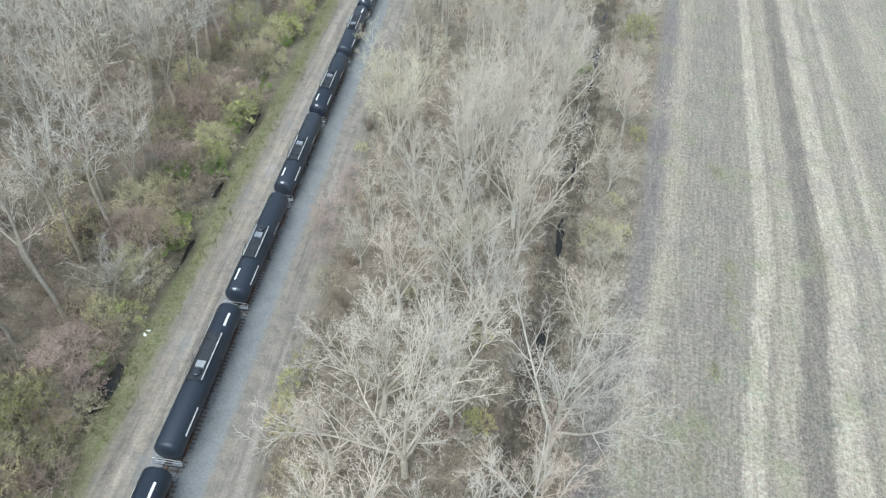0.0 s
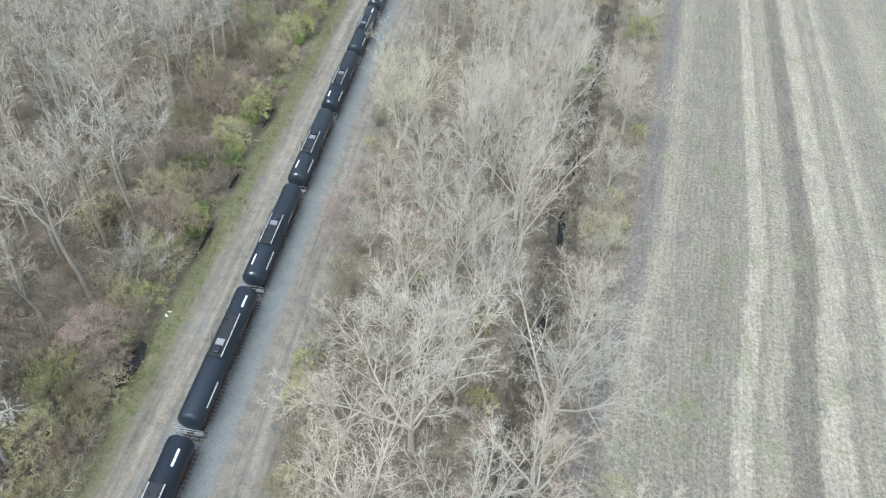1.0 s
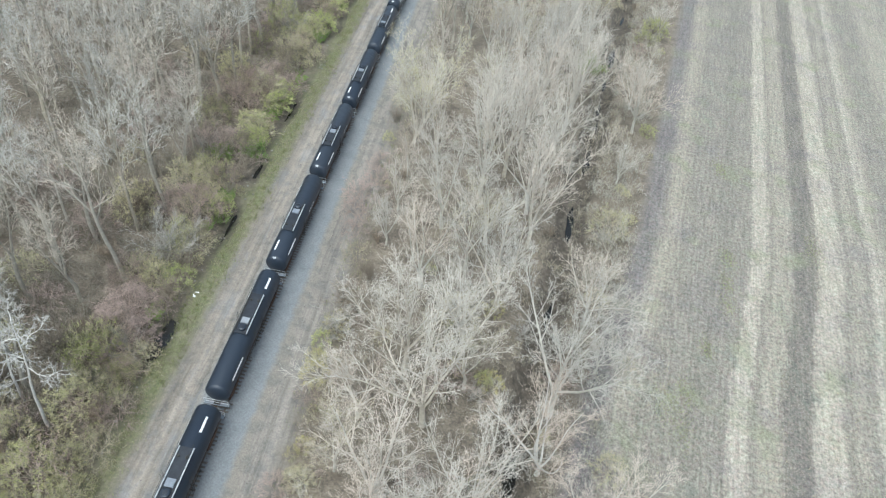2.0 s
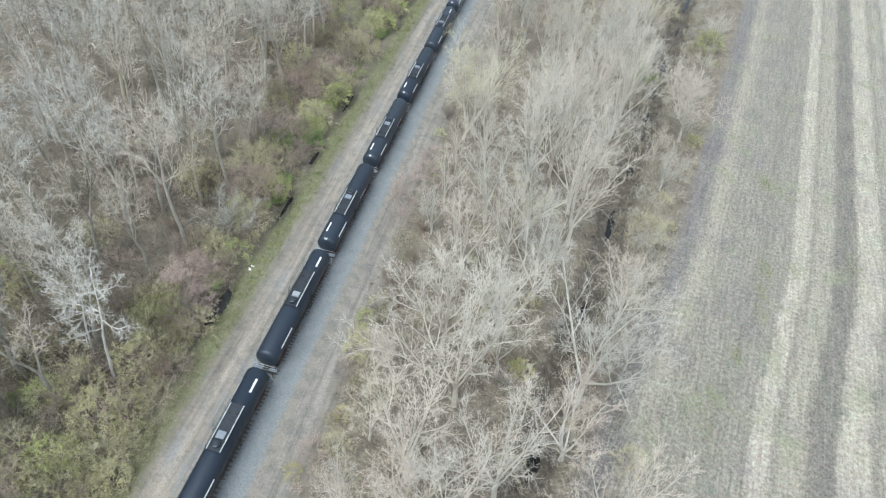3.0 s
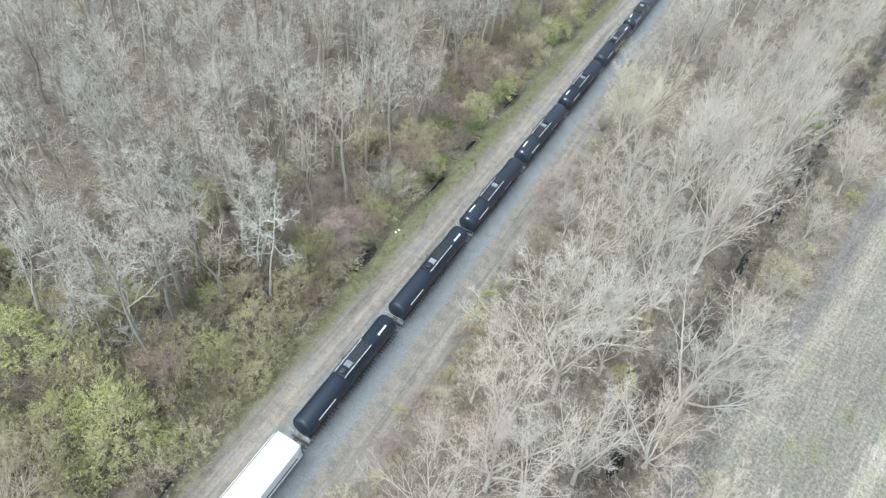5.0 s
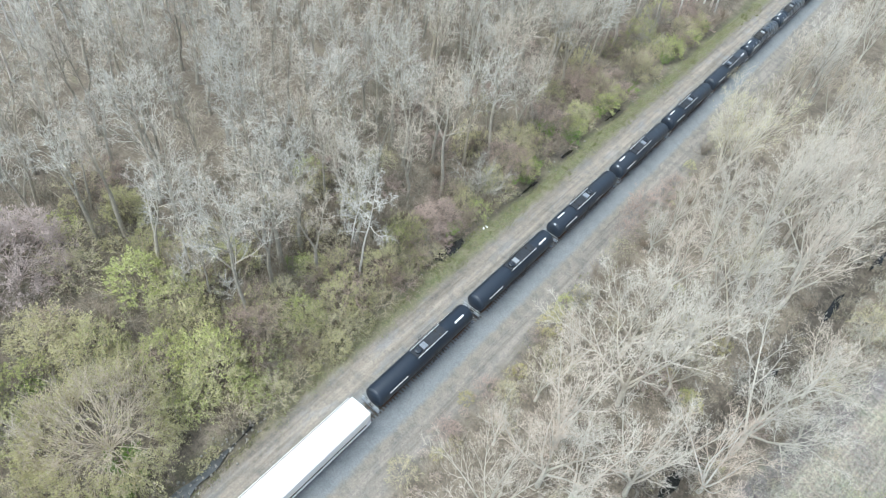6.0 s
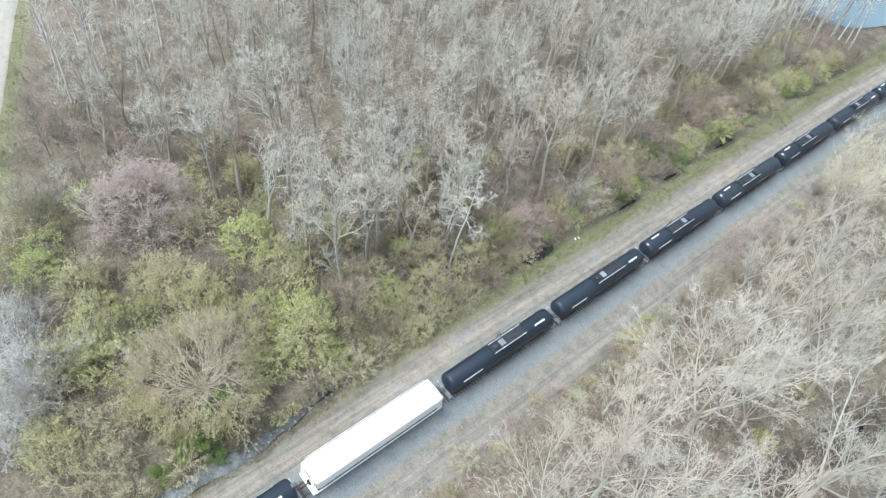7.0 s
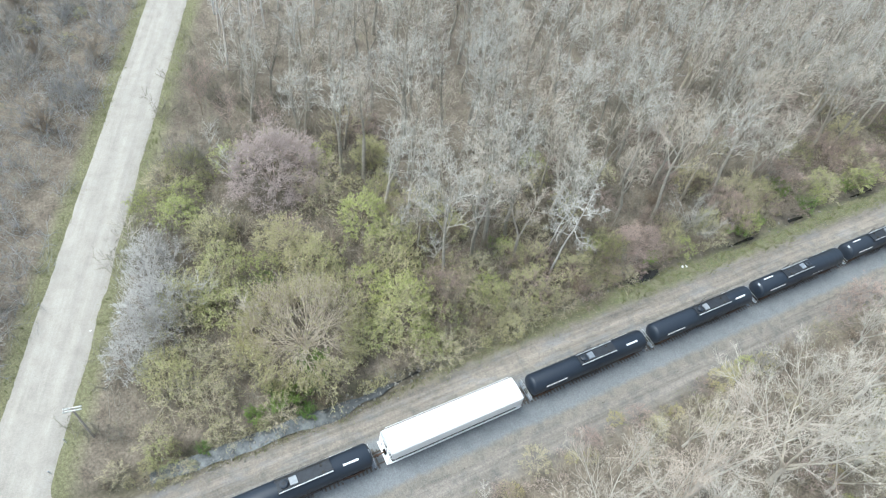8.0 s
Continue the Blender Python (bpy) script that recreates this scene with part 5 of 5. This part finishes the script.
# beside the stream
for kind, x, y, s in (
        ("green", -33.4, -22.3, 0.9), ("green", -34, -19.5, 1.35), ("green", -36.5, -16, 1.3), ("olive", -32.6, -29.5, 0.6), ("olive", -32.9, -34.5, 0.7),
        ("olive", -29.4, -37, 0.5), ("green", -35.6, -21.5, 0.9), ("green", -34.6, -17, 0.8), ("green", -33.2, -25, 0.8), ("olive", -36.8, -19, 0.8),
        ("leafy", -35.2, -1, 0.8), ("bank", -37.3, -6, 0.8), ("tan", -34.4, -36.5, 0.7), ("tan", -36.4, -29.8, 1)):
    put(SHRUB[kind], x, y, s)
# along the ditch and the edge of the woods
for kind, x, y, s in (
        ("bank", -36.6, 8.5, 0.8), ("bank", -37, 17, 0.75), ("tan", -36.3, 12.5, 0.9), ("russet", -37.2, 38.6, 0.8), ("russet", -39.6, 44.5, 0.85),
        ("russet", -37.4, 59.0, 1.1), ("tan", -40.5, 64, 1.1), ("green", -38.3, 72.8, 1.3), ("bank", -38.5, 67, 0.7), ("leafy", -34.8, 77.8, 0.9),
        ("leafy", -34.6, 88.5, 1), ("green", -33.9, 74.7, 1.2), ("leafy", -35.4, 120, 1.2), ("leafy", -43.7, 107.6, 1.1), ("green", -34.6, 90.5, 1.3),
        ("bank", -36.6, 25, 0.75), ("bank", -40.4, 19.5, 0.8), ("olive", -35.9, 29.9, 1), ("leafy", -44.5, 17.5, 0.7), ("green", -46, 16.6, 1)):
    put(SHRUB[kind], x, y, s)
# in the strip and along the field
for kind, x, y, s in (
        ("tan", 24.6, 72.3, 1), ("olive", 28.6, 76, 0.8), ("olive", 27.5, 84, 0.7), ("leafy", 39.8, 148.7, 1.2), ("leafy", 36.5, 143, 0.9),
        ("green", 22.8, 124.2, 2), ("olive", -12.9, 37.9, 0.8), ("leafy", -13.4, 40.5, 0.5), ("brown", -9.5, 52.2, 1.1), ("brown", -10.7, 45, 1),
        ("brown", -8, 48, 1.1), ("olive", 8.3, 38.6, 0.6), ("leafy", 7.6, 39.5, 0.4), ("olive", -13, 116.7, 1), ("leafy", 34, 103.6, 0.6),
        ("grey", -12, 42.5, 0.8), ("olive", 27.2, 76, 0.6), ("olive", 28.5, 83, 0.6)):
    put(SHRUB[kind], x, y, s)
for kind, x, y, s in (
        ("gold", -12.2, 42.7, 0.9), ("gold", -12.7, 35.2, 1.0), ("gold", -13.4, 37.6, 0.7), ("brown", -12.0, 47.9, 1.1), ("gold", 8.6, 38.6, 0.9), ("gold", 4.0, 40.2, 0.7),
        ("gold", 8.0, 50.9, 0.8), ("brown", 6.4, 44.5, 1.0), ("red", 3.4, 37.4, 0.9), ("gold", -14.2, 17.5, 0.6), ("tan", 3.0, 48.8, 0.8), ("brown", -9.6, 28.0, 0.8), ("gold", -11.4, 26.0, 0.6)):
    put(SHRUB[kind], x, y, s)
for kind, x, y, s in (("red", -14.6, 64.5, 0.85), ("red", -14.9, 68.5, 0.95), ("red", -13.8, 60.5, 0.8), ("red", -13.4, 73.0, 0.8), ("tan", -12.6, 56.0, 0.7), ("red", -13.6, 78.0, 0.7),
                      ("olive", -13.8, 86.0, 0.8), ("brown", -13.6, 92.0, 0.9), ("tan", -13.2, 98.0, 0.7), ("brown", -13.9, 104.0, 0.9), ("olive", -13.5, 110.0, 0.8), ("red", -12.6, 32.0, 0.6), ("red", -12.8, 20.0, 0.7), ("red", -13.0, 12.0, 0.7)):
    put(SHRUB[kind], x, y, s)
for i in range(30):
    y = RNG.uniform(-12, 84)
    put(SHRUB[RNG.choices(("blush", "olive", "tan", "brown"), (5, 2, 1.5, 2))[0]], RNG.uniform(-12.4, -9.2) + max(0, y - 60) * 0.03, y, RNG.uniform(0.3, 0.55))
for i in range(9):
    y = -42.5 + 1.15 * i
    put(SHRUB[("brown", "tan", "olive")[i % 3]], ditch_x(y) + RNG.uniform(-1.4, 0.9), y, RNG.uniform(0.4, 0.6))
for x, y, s in ((-33.6, 40.6, 0.55), (-33.4, 36.0, 0.5), (-33.2, 60.5, 0.5), (-33.0, 73.6, 0.45)):
    put(SHRUB["red"], x, y, s)
# a hedge of shrubs along the bank of the ditch
y = -38.0
while y < 150:
    x = ditch_x(y) - (RNG.uniform(1.0, 2.6) if y > -8 else RNG.uniform(0.9, 1.8))
    kind = RNG.choices(("brown", "tan", "olive", "red", "grey", "leafy", "green"), (3, 2, 5 if y < 35 else 3.5, 1.2 if y > 20 else 0, 0.15, 0.7 if y < 60 else 2.2, 1.0 if y < 60 else 1.8))[0]
    put(SHRUB[kind], x, y, RNG.uniform(0.6, 0.95) * (0.85 if y < -8 else 1))
    y += RNG.uniform(1.8, 3.4)
y = 22.0
while y < 150:
    kind = RNG.choices(("red", "tan", "olive", "bank", "brown"), (4, 3, 3, 1.5, 2))[0]
    put(SHRUB[kind], ditch_x(y) - RNG.uniform(2.4, 5.5), y, RNG.uniform(0.6, 0.95) * (0.75 if kind == "bank" else 1.0))
    y += RNG.uniform(2.2, 4.2)
y = 0.5
while y < 34:
    kind = RNG.choices(("bank", "olive", "tan", "leafy", "red"), (5, 4, 2, 0.8, 0.8))[0]
    put(SHRUB[kind], ditch_x(y) - RNG.uniform(-0.3, 2.2), y, RNG.uniform(0.62, 0.95) * (0.72 if kind == "bank" else 1.0))
    y += RNG.uniform(1.5, 2.6)
# understorey in the woods, in the strip and on the far side of the road
count, crowns = 0, []
while count < 180:
    x, y = RNG.uniform(-46, -35.6), RNG.uniform(12, 150)
    if count % 5 < 3 or count > 118:
        x, y = RNG.uniform(-78, -36.5), RNG.uniform(-44, 8)
    if road_gap(x, y) < 6 or in_pond(x, y, 1.3) or (x + 40.3) ** 2 + (y + 16.2) ** 2 < 75 or (x + 69.5) ** 2 + (y + 10.8) ** 2 < 55 or (x + 60) ** 2 + (y + 13) ** 2 < 20 or (x + 37.3) ** 2 + (y + 40) ** 2 < 22 or -63 < x < -43.5 and abs(y + 30.5 + (x + 62) * 0.34) < 4.2:
        continue
    lowland = y < 5
    kind = RNG.choices(("brown", "grey", "red", "tan", "olive", "bank", "leafy"), (1.3, 0.5, 1.3, 3, 2.5, 6.0, 1.6) if lowland else (4, 0.8, 5.0, 2.2, 1.0, 0.8, 0.3))[0]
    count += 1
    if lowland and not clear(x, y, crowns, 3.3):
        continue
    crowns.append((x, y))
    put(SHRUB[kind], x, y, RNG.uniform(0.72, 1.1) if kind == "bank" else (RNG.uniform(0.9, 1.35) if lowland else RNG.uniform(0.85, 1.35)))
for i in range(84):
    x, y = RNG.uniform(-60, -36.0), (RNG.uniform(2, 34) if i < 48 else RNG.uniform(34, 110))
    kind = RNG.choices(("brown", "red", "tan", "olive", "bank", "leafy", "russet"), (3, 2, 2, 3, 3, 0.5, 0.2) if y < 34 else (4, 4, 1.5, 1.5, 0.4, 0.3, 0.6))[0]
    put(SHRUB[kind], x, y, RNG.uniform(0.55, 0.8) if kind in ("bank", "russet") else RNG.uniform(0.7, 1.15))
for i in range(56):
    y = RNG.uniform(-15, 165)
    u = RNG.uniform(-14, 19.5)
    x = u + 0.16 * y
    if i % 3 == 0:
        x = drain_x(y) + RNG.choice((-1, 1)) * RNG.uniform(2.4, 3.6)
    if x < -12.4:
        continue
    kind = RNG.choices(("brown", "grey", "red", "tan", "olive"), (4, 5, 0.6, 2, 1.4))[0]
    put(SHRUB[kind], x, y, RNG.uniform(0.4, 0.75))
for i in range(26):
    d, s = RNG.uniform(0, 110), RNG.uniform(7.0, 30)
    x, y = -30 - 0.928 * d - 0.373 * s, -53.4 + 0.373 * d - 0.928 * s
    put(SHRUB[RNG.choices(("brown", "grey", "olive"), (3, 5, 1))[0]], x, y, RNG.uniform(0.8, 1.4))
for x, y, k in ((-84, -14, 1), (-88, -9, 0), (-94, -15, 1), (-98, -11, 0), (-79, -9, 1), (-72, -17, 0), (-62, -20, 0), (-56, -12, 1), (-75, -14, 1), (-50, -26, 0), (-64, -33, 0), (-44, -22, 0), (-52, 3, 0), (-80, -18, 0), (-90, -17, 1), (-46, 6, 0)):
    put(SMALL[k], x, y, RNG.uniform(0.8, 1.1))

# low pinkish and golden scrub between the ballast and the strip's trees
for i in range(34):
    y = -17 + 1.55 * i + RNG.uniform(-0.6, 0.6)
    put(SHRUB[RNG.choices(("blush", "gold", "tan", "red"), (6, 2, 2.5, 0.8))[0]], RNG.uniform(-13.6, -8.6), y, RNG.uniform(0.38, 0.68))
# one more pale tree by the track
put(OPEN[1], -0.8, 14.7, 0.85)


# ---- utility pole by the road ----
MARKERS = ((-38.6, -45.6), (-35.4, -47.6))


def utility_pole(x, y):
    pole = thing("utility_pole", "weathered wooden utility pole with a pale double crossarm", "utility pole")
    g = Geo()
    g.tube([Vector((0, 0, -0.5)), Vector((0, 0, 4)), Vector((0, 0, 7.9))], [0.16, 0.14, 0.11], 12, True)
    part("post", g.mesh("post", M_POLE), pole)
    for dy in (-0.17, 0.17):
        g = Geo()
        g.box(-0.95, 0.95, dy - 0.06, dy + 0.06, 7.45, 7.60)
        arm = part("crossarm", g.mesh("crossarm", M_ARM), pole, "pale timber crossarm")
        for px in (-0.85, -0.4, 0.4, 0.85):
            g = Geo()
            g.tube([Vector((px, dy, 7.6)), Vector((px, dy, 7.68)), Vector((px, dy, 7.76))], [0.03, 0.06, 0.04], 8, True)
            part("insulator", g.mesh("insulator", M_GALV), arm)
    pole.matrix_basis = Matrix.LocRotScale((x, y, 0), Euler((0, radians(-1.5), radians(80))), None)


utility_pole(-38.1, -42.7)


def road_marker(x, y):
    """A short white post with a pointed foot and a bevelled head."""
    post = thing("marker_post", "short white marker post in the roadside grass", "marker post", "posts along the road")
    g = Geo()
    g.tube([Vector((0, 0, -0.3)), Vector((0, 0, -0.05)), Vector((0, 0, 0.85)), Vector((0, 0, 0.92))], [0.03, 0.07, 0.07, 0.045], 8, True)
    part("shaft", g.mesh("shaft", M_MARK), post)
    g = Geo()
    g.tube([Vector((0, 0, 0.62)), Vector((0, 0, 0.74))], [0.074, 0.074], 8, True)
    part("band", g.mesh("band", M_STEEL), post, "dark band")
    post.matrix_basis = pose(x, y, ground_z(x, y), 3, -4, 20)


for mx, my in MARKERS:
    road_marker(mx, my)


# ---- litter ----
def litter_bag(x, y, size, seed, where):
    """A crumpled bag with a twisted neck, lying on its side."""
    bag = thing("litter_bag", "crumpled white plastic bag lying " + where, "plastic bag", m=pose(x, y, ground_z(x, y) + size * 0.25, 0, 0, 47 * seed))
    g, n = Geo(), 12
    for i in range(8):
        t = i / 7
        r = max(0.03, math.sin(math.pi * (0.06 + 0.86 * t))) * size * 0.5
        for k in range(n):
            a = math.tau * k / n
            q = r * (1 + 0.45 * noise.noise((math.cos(a) * 2 + seed, math.sin(a) * 2, t * 4)))
            g.v.append((q * math.cos(a), (t - 0.5) * size * 1.3, q * math.sin(a) * 0.6))
    for i in range(7):
        g.f += [(i * n + k, i * n + (k + 1) % n, (i + 1) * n + (k + 1) % n, (i + 1) * n + k) for k in range(n)]
    g.f += [tuple(range(n))[::-1], tuple(range(7 * n, 8 * n))]
    part("bag_body", g.mesh("bag_body", M_MARK), bag)
    g = Geo()
    g.tube([Vector((0, size * 0.6, 0)), Vector((0.02, size * 0.75, 0.02)), Vector((0.05, size * 0.95, -0.03))], [0.04, 0.03, 0.09], 7, True)
    part("neck", g.mesh("neck", M_MARK), bag)


litter_bag(-31.4, 44.0, 0.34, 1, "in the grass beside the ditch")
litter_bag(-31.2, 44.7, 0.28, 2, "in the grass beside the ditch")
litter_bag(-54.4, -36.9, 0.4, 3, "beside the gravel road")
litter_bag(-52.9, -40.7, 0.3, 4, "at the edge of the gravel road")


# ---- ground cover ----
def scatter(name, count, place, blade_h, blade_w, material, label, seed, flat=False):
    rng = random.Random(seed)
    g = Geo()
    for _ in range(count):
        x, y = place(rng)
        z = ground_z(x, y)
        a = rng.uniform(0, math.tau)
        side = Vector((math.cos(a), math.sin(a), 0)) * blade_w * rng.uniform(0.6, 1.4)
        p = Vector((x, y, z + (0.03 if flat else -0.02)))
        if flat:
            d = Vector((-side.y, side.x, rng.uniform(-0.02, 0.05))).normalized() * blade_h * rng.uniform(0.4, 1.3)
            q = p + d
            b = len(g.v)
            g.v += [tuple(p - side), tuple(p + side), tuple(q + side), tuple(q - side)]
            g.f.append((b, b + 1, b + 2, b + 3))
        else:
            for _ in range(3):
                tip = p + Vector((rng.uniform(-0.5, 0.5), rng.uniform(-0.5, 0.5), 1)).normalized() * blade_h * rng.uniform(0.5, 1.3)
                g.blade(p + rnd_dir(rng) * 0.05, tip, side)
    return tagged(new(name, g.mesh(name, material)), label, name.replace("_", " "), kind="stuff")


def on_field(rng):
    while True:
        y = 18 + 190 * rng.random() ** 1.4
        u = rng.uniform(20.5, 74)
        if rng.random() < (1.0 if (22 < u < 26 or 37.5 < u < 42 or 47 < u < 51.5) else 0.4):
            return u - 2.8 + 0.20 * y, y


def on_verge(rng):
    y = rng.uniform(-38, 165)
    if rng.random() < 0.25:
        d, s = rng.uniform(0, 110), rng.choice((-1, 1)) * rng.uniform(3.6, 5.6)
        return -30 - 0.928 * d + 0.373 * s, -53.4 + 0.373 * d + 0.928 * s
    if y < -6 or y < 30 and rng.random() < 0.75:
        return ditch_x(y) + rng.choice((rng.uniform(0.9, 1.9), -rng.uniform(0.8, 2.5))), y
    if rng.random() < 0.68:
        return ditch_x(y) + rng.choice((rng.uniform(1.0, 4.0), rng.uniform(1.0, 3.2))), y
    return rng.uniform(-14.6, -11.0), y


scatter("crop_residue", 42000, on_field, 0.34, 0.02, M_STRAW, "scattered pale stalks of crop residue lying on the field", 3, flat=True)
CLUMPS = [on_verge(random.Random(900 + i)) + (random.Random(1900 + i).uniform(0.15, 0.5),) for i in range(1500)]


CLUMPS += [(ditch_x(y) + s * RNG.uniform(0.5, 1.1), y, 0.22) for y in [31 + 0.35 * i for i in range(44)] for s in (-1, 1)]


def in_clump(rng):
    x, y, s = rng.choice(CLUMPS)
    return x + rng.gauss(0, s), y + rng.gauss(0, s)


scatter("green_grass", 11000, in_clump, 0.42, 0.018, M_TUFT, "greening grass in clumps on the ditch bank", 5)
scatter("verge_grass", 14000, on_verge, 0.34, 0.015, M_GRASS, "dry and greening grass on the verges", 4)


def stream_stones():
    """Stones and clods in the stream and on its banks."""
    rng = random.Random(15)
    g = Geo()
    for _ in range(360):
        y = rng.uniform(-40, 2) if rng.random() < 0.75 else rng.uniform(2, 120)
        x = ditch_x(y) + rng.gauss(0, 1.0)
        r = rng.uniform(0.08, 0.26)
        z = max(ground_z(x, y), -0.70)
        b0 = len(g.v)
        for k in range(5):
            a = math.tau * k / 5 + rng.uniform(-0.3, 0.3)
            q = r * rng.uniform(0.7, 1.2)
            g.v.append((x + q * math.cos(a), y + q * math.sin(a), z - 0.05))
        for k in range(5):
            a = math.tau * k / 5 + rng.uniform(-0.3, 0.3)
            q = r * rng.uniform(0.4, 0.7)
            g.v.append((x + q * math.cos(a), y + q * math.sin(a), z + r * rng.uniform(0.4, 0.8)))
        g.f += [(b0 + k, b0 + (k + 1) % 5, b0 + 5 + (k + 1) % 5, b0 + 5 + k) for k in range(5)]
        g.f.append(tuple(b0 + 5 + k for k in range(5)))
    tagged(new("stream_stones", g.mesh("stream_stones", M_STONE)), "grey and tan stones in the stream bed", "stones", kind="stuff")


stream_stones()


def shoulder_stones():
    """Loose dark stones and clods on the tan shoulder east of the ballast."""
    rng = random.Random(25)
    g = Geo()
    for _ in range(420):
        y = rng.uniform(-5, 120)
        x = rng.gauss(-16.6, 0.8) if rng.random() < 0.7 else rng.gauss(-27.0, 1.2)
        r = rng.uniform(0.04, 0.10)
        z = max(ground_z(x, y), 0.14 if x > -17.3 and x < -16 else -1)
        b0, n = len(g.v), 5
        for up, k0 in ((-0.04, 1.0), (r * rng.uniform(0.5, 0.9), 0.55)):
            for k in range(n):
                a, q = math.tau * k / n + rng.uniform(-0.3, 0.3), r * k0 * rng.uniform(0.75, 1.2)
                g.v.append((x + q * math.cos(a), y + q * math.sin(a), z + up))
        g.f += [(b0 + k, b0 + (k + 1) % n, b0 + n + (k + 1) % n, b0 + n + k) for k in range(n)]
        g.f.append(tuple(b0 + n + k for k in range(n)))
    tagged(new("shoulder_stones", g.mesh("shoulder_stones", M_CLOD)), "dark loose stones on the shoulder of the track", "stones", kind="stuff")


shoulder_stones()


def on_weeds(rng):
    x, y, s = rng.choice(((42.7, 61.5, 1.3), (43.3, 66, 1.0), (31.0, 41.0, 1.6), (34.0, 43.5, 1.2), (33.0, 38.0, 1.4), (44.5, 72, 1.2), (60, 78, 1.5), (47.5, 97, 1.2), (38, 52, 0.8)))
    return x + rng.gauss(0, s * 0.6), y + rng.gauss(0, s * 1.3)


scatter("field_weeds", 2600, on_weeds, 0.16, 0.035, M_WEED, "patches of low yellow-green weeds among the crop residue", 6)


def litter_branches():
    """Fallen limbs on the woodland floor."""
    rng = random.Random(8)
    g = Geo()
    for _ in range(140):
        x, y = rng.uniform(-95, -36), rng.uniform(-35, 130)
        if road_gap(x, y) < 14:
            continue
        a, n = rng.uniform(0, math.tau), rng.uniform(1.5, 5.5)
        p = Vector((x, y, ground_z(x, y) + 0.15))
        q = p + Vector((math.cos(a) * n, math.sin(a) * n, rng.uniform(0, 0.7)))
        g.tube([p, p.lerp(q, 0.5) + rnd_dir(rng) * 0.2, q], [0.09, 0.07, 0.02], 5, True)
    tagged(new("fallen_branches", g.mesh("fallen_branches", M_TRUNK)), "grey fallen limbs on the leaf litter", "branches", kind="stuff")


litter_branches()


# ---- ties of the track, last ----
def build_ties():
    g = Geo()
    g.box(-1.3, 1.3, -0.115, 0.115, 0.42, 0.60)
    me = g.mesh("tie", M_TIE)
    rest = Geo()
    for i in range(480):
        y = -40 + 0.52 * i
        if 0 <= i - 40 < 300:
            part("tie", me, TRACK_BED, m=pose(TRACK_X + 0.04 * math.sin(i * 2.7), y, 0.012 * math.sin(i * 1.3), 0, 0, 0.8 * math.sin(i * 1.9)))
        else:
            rest.box(TRACK_X - 1.3, TRACK_X + 1.3, y - 0.115, y + 0.115, 0.42, 0.60)
    tagged(part("far_ties", rest.mesh("far_ties", M_TIE), TRACK_BED), kind="stuff")


build_ties()
